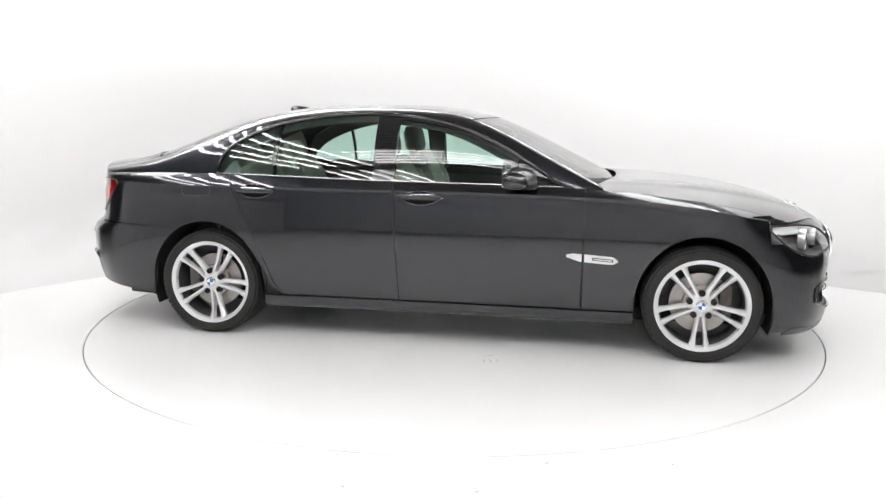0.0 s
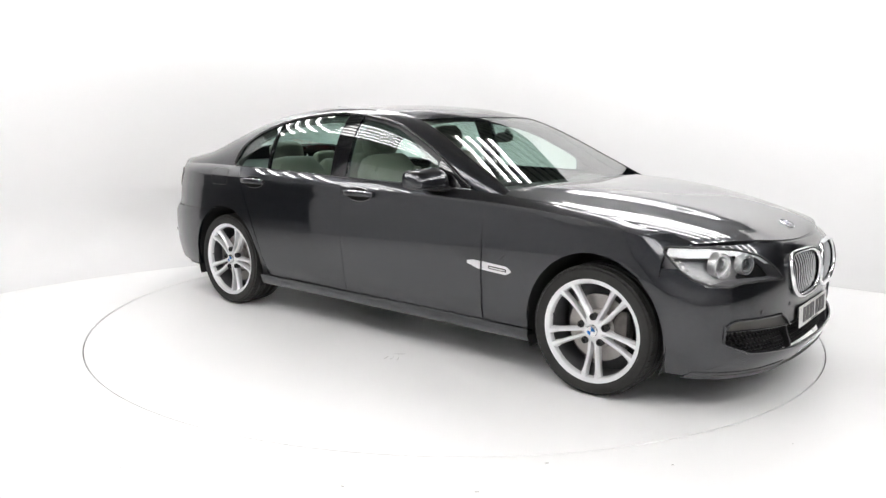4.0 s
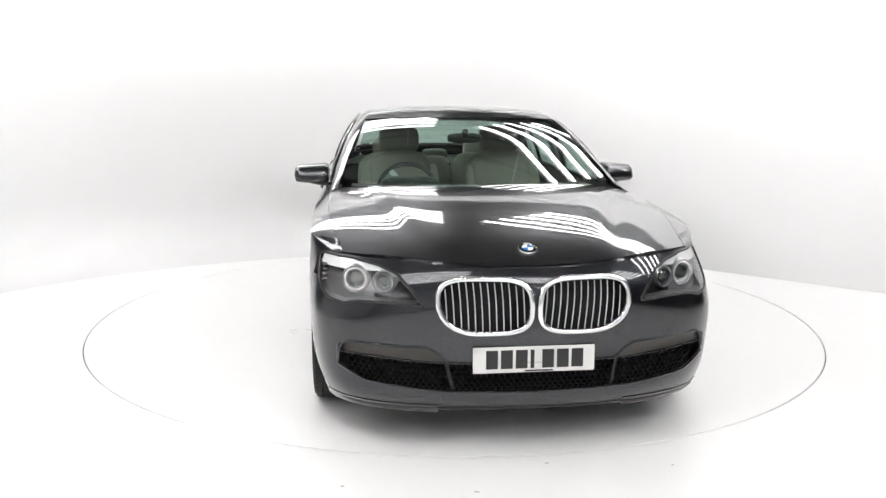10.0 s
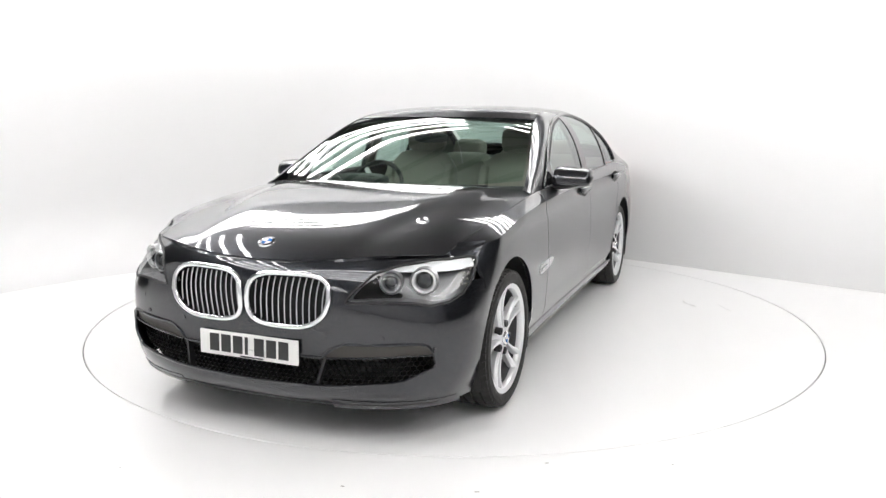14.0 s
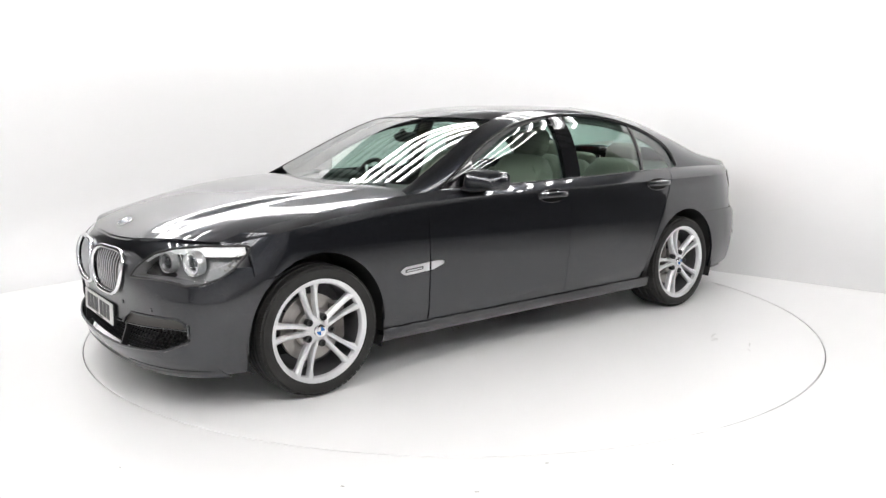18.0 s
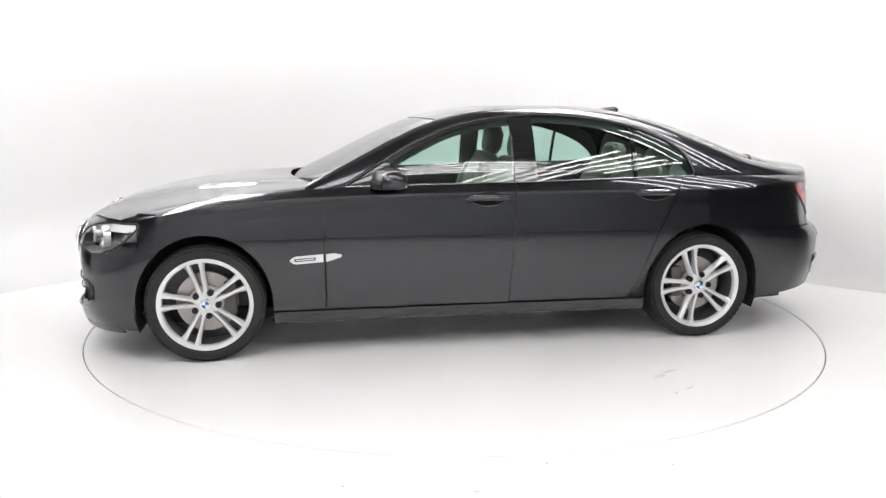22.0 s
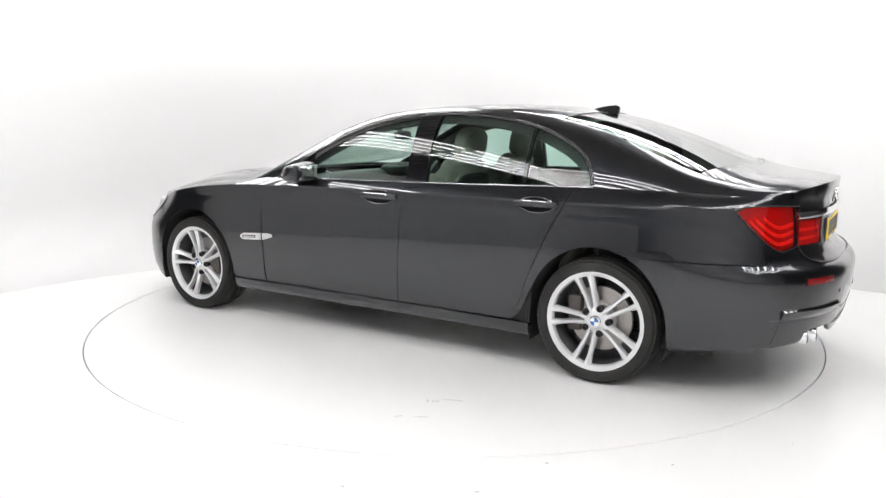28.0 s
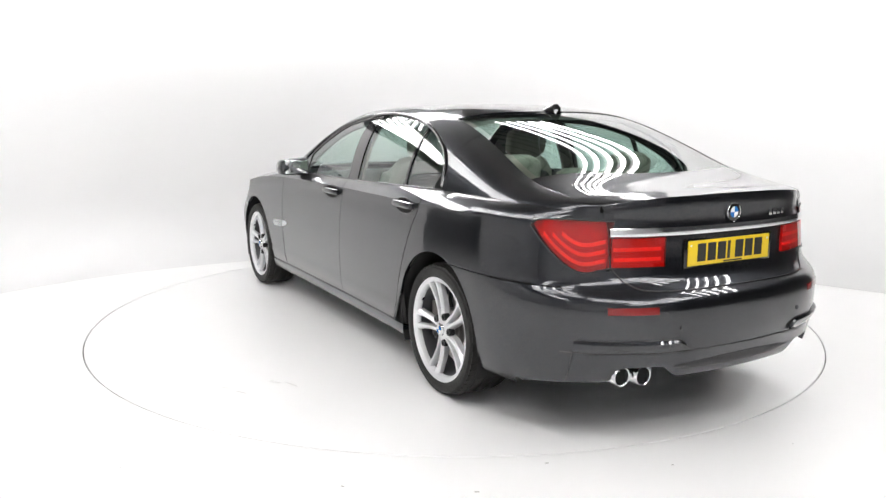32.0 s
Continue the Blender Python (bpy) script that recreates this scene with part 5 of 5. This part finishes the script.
# ---- cabin ----
M_LEATHER = mat("oyster_leather", (0.27, 0.252, 0.212), rough=0.5, bump=0.12, scale=160, vary=0.10, vscale=6)
M_LEATHER_D = mat("dark_leather", (0.035, 0.034, 0.033), rough=0.5, bump=0.12, scale=160, vary=0.15, vscale=6)
M_LINER = mat("headliner_grey", (0.20, 0.195, 0.18), rough=0.9, bump=0.1, scale=200, vary=0.05)
M_CARPET = mat("dark_carpet", (0.03, 0.03, 0.03), rough=0.95, bump=0.3, scale=300)


def pad(sx, sy, sz, bulge=0.25, seg=10):
    """A cushion: a box with rounded corners and swollen faces."""
    bm = bmesh.new()
    bmesh.ops.create_cube(bm, size=2.0)
    bmesh.ops.subdivide_edges(bm, edges=bm.edges[:], cuts=seg, use_grid_fill=True)
    for v in bm.verts:
        x, y, z = v.co
        f = lambda a, b, c: a * (1 - bulge * 0.5 * (b**4 + c**4) * 0.5) * math.sqrt(max(0.0, 1 - 0.22 * b**8 - 0.22 * c**8))
        v.co = (f(x, y, z) * sx / 2, f(y, x, z) * sy / 2, f(z, x, y) * sz / 2)
    return bm


def front_seat(y):
    st = new("front_seat")
    st.parent = car
    tagged(st, "oyster leather front seat with a headrest on steel posts")
    part("cushion", pad(0.54, 0.54, 0.20), M_LEATHER, st, m=pose(0.02, y, 0.50, 0, -8, 0))
    part("backrest", pad(0.17, 0.54, 0.66), M_LEATHER, st, m=pose(-0.33, y, 0.83, 0, -17, 0))
    for o in (-0.24, 0.24):
        part("bolster", pad(0.16, 0.09, 0.52), M_LEATHER, st, m=pose(-0.29, y + o, 0.80, 0, -17, 0))
    part("headrest", pad(0.12, 0.30, 0.21, 0.35), M_LEATHER, st, m=pose(-0.465, y, 1.235, 0, -10, 0))
    for o in (-0.07, 0.07):
        part("headrest_post", mesh_from("headrest_post", *tube([(-0.42, y + o, 1.08), (-0.45, y + o, 1.2)], 0.007, 8)), M_CHROME, st)
    part("seat_back_panel", pad(0.05, 0.46, 0.52), M_LEATHER_D, st, m=pose(-0.425, y, 0.80, 0, -17, 0))


front_seat(0.38)
front_seat(-0.38)
rs = new("rear_bench")
rs.parent = car
tagged(rs, "oyster leather rear bench with three headrests")
part("cushion", pad(0.55, 1.34, 0.20, 0.1), M_LEATHER, rs, m=pose(-0.93, 0, 0.50, 0, -6, 0))
for y in (0.40, -0.40):
    part("backrest", pad(0.17, 0.56, 0.62), M_LEATHER, rs, m=pose(-1.30, y, 0.80, 0, -22, 0))
    part("headrest", pad(0.12, 0.29, 0.17, 0.35), M_LEATHER, rs, m=pose(-1.455, y, 1.125, 0, -12, 0))
part("centre_backrest", pad(0.14, 0.26, 0.58), M_LEATHER, rs, m=pose(-1.30, 0, 0.79, 0, -22, 0))
part("headrest", pad(0.10, 0.22, 0.10, 0.35), M_LEATHER, rs, m=pose(-1.45, 0, 1.075, 0, -12, 0))
# dashboard, wheel and trim
u1, v1 = np.linspace(-1, 1, 31)[:, None], np.linspace(0, 1, 12)[None, :]
dx = 0.98 - 0.16 * np.abs(u1) ** 2.2 - 0.42 * v1
dz = 0.965 + 0.035 * np.sin(np.pi * v1 * 0.9) - 0.30 * np.clip(v1 - 0.78, 0, 1) ** 1.2 * 4
part("dashboard", mesh_from("dashboard", *sheet(np.stack([dx, u1 * 0.74 + 0 * v1, dz + 0 * u1], -1))), M_LEATHER_D, car, "dark leather dashboard")
part("binnacle", pad(0.22, 0.36, 0.10, 0.3), M_LEATHER_D, car, "dark instrument hood", m=pose(0.62, -0.38, 0.995))
part("centre_console", pad(0.85, 0.26, 0.26, 0.1), M_LEATHER_D, car, "dark centre console", m=pose(0.15, 0, 0.56, 0, -6, 0))
sw = new("steering_wheel")
sw.parent = car
sw.matrix_basis = pose(0.40, -0.38, 0.93, 0, 66, 0)
tagged(sw, "black leather steering wheel on the right-hand side")
part("wheel_ring", mesh_from("wheel_ring", *tube([(0.19 * math.cos(a), 0.19 * math.sin(a), 0) for a in np.linspace(0, 2 * math.pi, 41)[:-1]], 0.015, 8, True)), M_LEATHER_D, sw)
part("wheel_hub", pad(0.13, 0.15, 0.06, 0.3), M_LEATHER_D, sw)
for a in (0, 2.2, 4.08):
    part("wheel_spoke", mesh_from("wheel_spoke", *tube([(0.04 * math.cos(a + 1.57), 0.04 * math.sin(a + 1.57), 0), (0.185 * math.cos(a + 1.57), 0.185 * math.sin(a + 1.57), 0)], 0.018, 6, False, 0.007)), M_SATIN, sw)
rv = part("rear_view_mirror", pad(0.04, 0.23, 0.065, 0.4), M_LEATHER_D, car, "dark interior mirror", m=pose(0.33, 0.0, 1.272, 0, 12, 6))
part("mirror_stalk", mesh_from("mirror_stalk", *tube([(0.37, 0, 1.318), (0.34, 0, 1.285)], 0.020, 8)), M_LEATHER_D, car)
# linings
v = np.linspace(0, 1, 20)[:, None]
u = np.linspace(-0.96, 0.96, 21)[None, :]
hl_ = top_skin(-1.30 + (0.17 + 1.30) * v + 0 * u, u + 0 * v)
hl_[..., 2] -= 0.035
part("headliner", mesh_from("headliner", *sheet(hl_[:, ::-1])), M_LINER, car, "pale grey headliner")
x = np.linspace(0.80, -1.50, 40)[:, None]
z0 = np.where(x < -1.05, 0.80, 0.30)
z = z0 + (1.0 - z0) * np.linspace(0, 1, 8)[None, :]
card = flank(x, z)
card[..., 1] -= 0.085
both("door_card", card, M_LEATHER_D, car, flange=0, label="dark door trim panel")
card2 = flank(x[4:31], np.linspace(0.42, 0.86, 6)[None, :])
card2[..., 1] -= 0.105
both("door_insert", card2, M_LEATHER, car, flange=0.02, label="oyster leather door insert")
fs_ = np.linspace(0, 1, 8)[:, None]
ys_ = np.linspace(-1, 1, 9)[None, :]
shelf = np.stack([-1.42 - 0.74 * fs_ + 0 * ys_, ys_ * (0.82 - 0.17 * fs_), 1.0 + 0.040 * fs_ + 0 * ys_], -1)
part("parcel_shelf", mesh_from("parcel_shelf", *sheet(shelf)), M_LEATHER_D, car, "dark rear parcel shelf")
part("rear_bulkhead", boxed(0.03, 1.66, 0.72, 0.005, c=(-1.50, 0, 0.64)), M_CARPET, car, "dark carpeted bulkhead behind the bench")
part("carpet", boxed(2.6, 1.5, 0.03, c=(-0.4, 0, 0.30)), M_CARPET, car)
# inner faces of the pillars
x = np.linspace(-0.31, -0.43, 6)[:, None]
p = green(x, Z_TOP(x) + (Z_DLO(x) - Z_TOP(x)) * np.linspace(0, 1, 8)[None, :])
p[..., 1] -= 0.03
both("pillar_lining", p, M_LINER, car, flange=0.02, label="pale pillar lining")
x = np.linspace(0.78, X_DLO1 - 0.01, 80)[:, None]
edge_z = np.maximum(np.where((x < X_DLO0) & (x > X_DLO1), Z_DLO(x), Z_TOP(x)), Z_TOP(x) + 0.004)
rim_w = np.interp(x, [-1.47, -1.30, -0.9, -0.3, 0.1, 0.5, 0.78], [0.10, 0.075, 0.055, 0.050, 0.060, 0.085, 0.05])
low_z = np.maximum(edge_z - rim_w, Z_TOP(x))
p = green(x, low_z + (np.minimum(edge_z + 0.03, Z_R(x)) - low_z) * np.linspace(0, 1, 6)[None, :])
p[..., 1] -= 0.034
both("window_lining", p, M_LEATHER_D, car, flange=0.012, label="dark inner window frame")
x = np.linspace(-1.50, -2.15, 14)[:, None]
p = green(x, Z_TOP(x) + (Z_R(x) - 0.03 - Z_TOP(x)) * np.linspace(0, 1, 8)[None, :])
p[..., 1] -= 0.03
both("rear_pillar_lining", p, M_LINER, car, flange=0, label="pale rear pillar lining")
def motions():
    """The turntable and the car on it turn steadily clockwise, seen from above."""
    turn = [-10.37, -17.41, -24.42, -31.45, -38.53, -45.67, -52.88, -60.16, -67.50, -74.88, -82.30, -89.72, -97.14, -104.54, -111.91, -119.24, -126.51,
            -133.72, -140.88, -147.99, -155.05, -162.06, -169.06, -176.03, -183.01, -190.00, -197.01, -204.05, -211.12, -218.22, -225.32, -232.41, -239.44]
    walk(turntable, [(t, pose(0, 0, 0, 0, 0, a)) for t, a in enumerate(turn)])
    walk(car, [(t, pose(0, 0, 0, 0, 0, a) @ pose(0.0916, 0.0167, 0)) for t, a in enumerate(turn)])


motions()
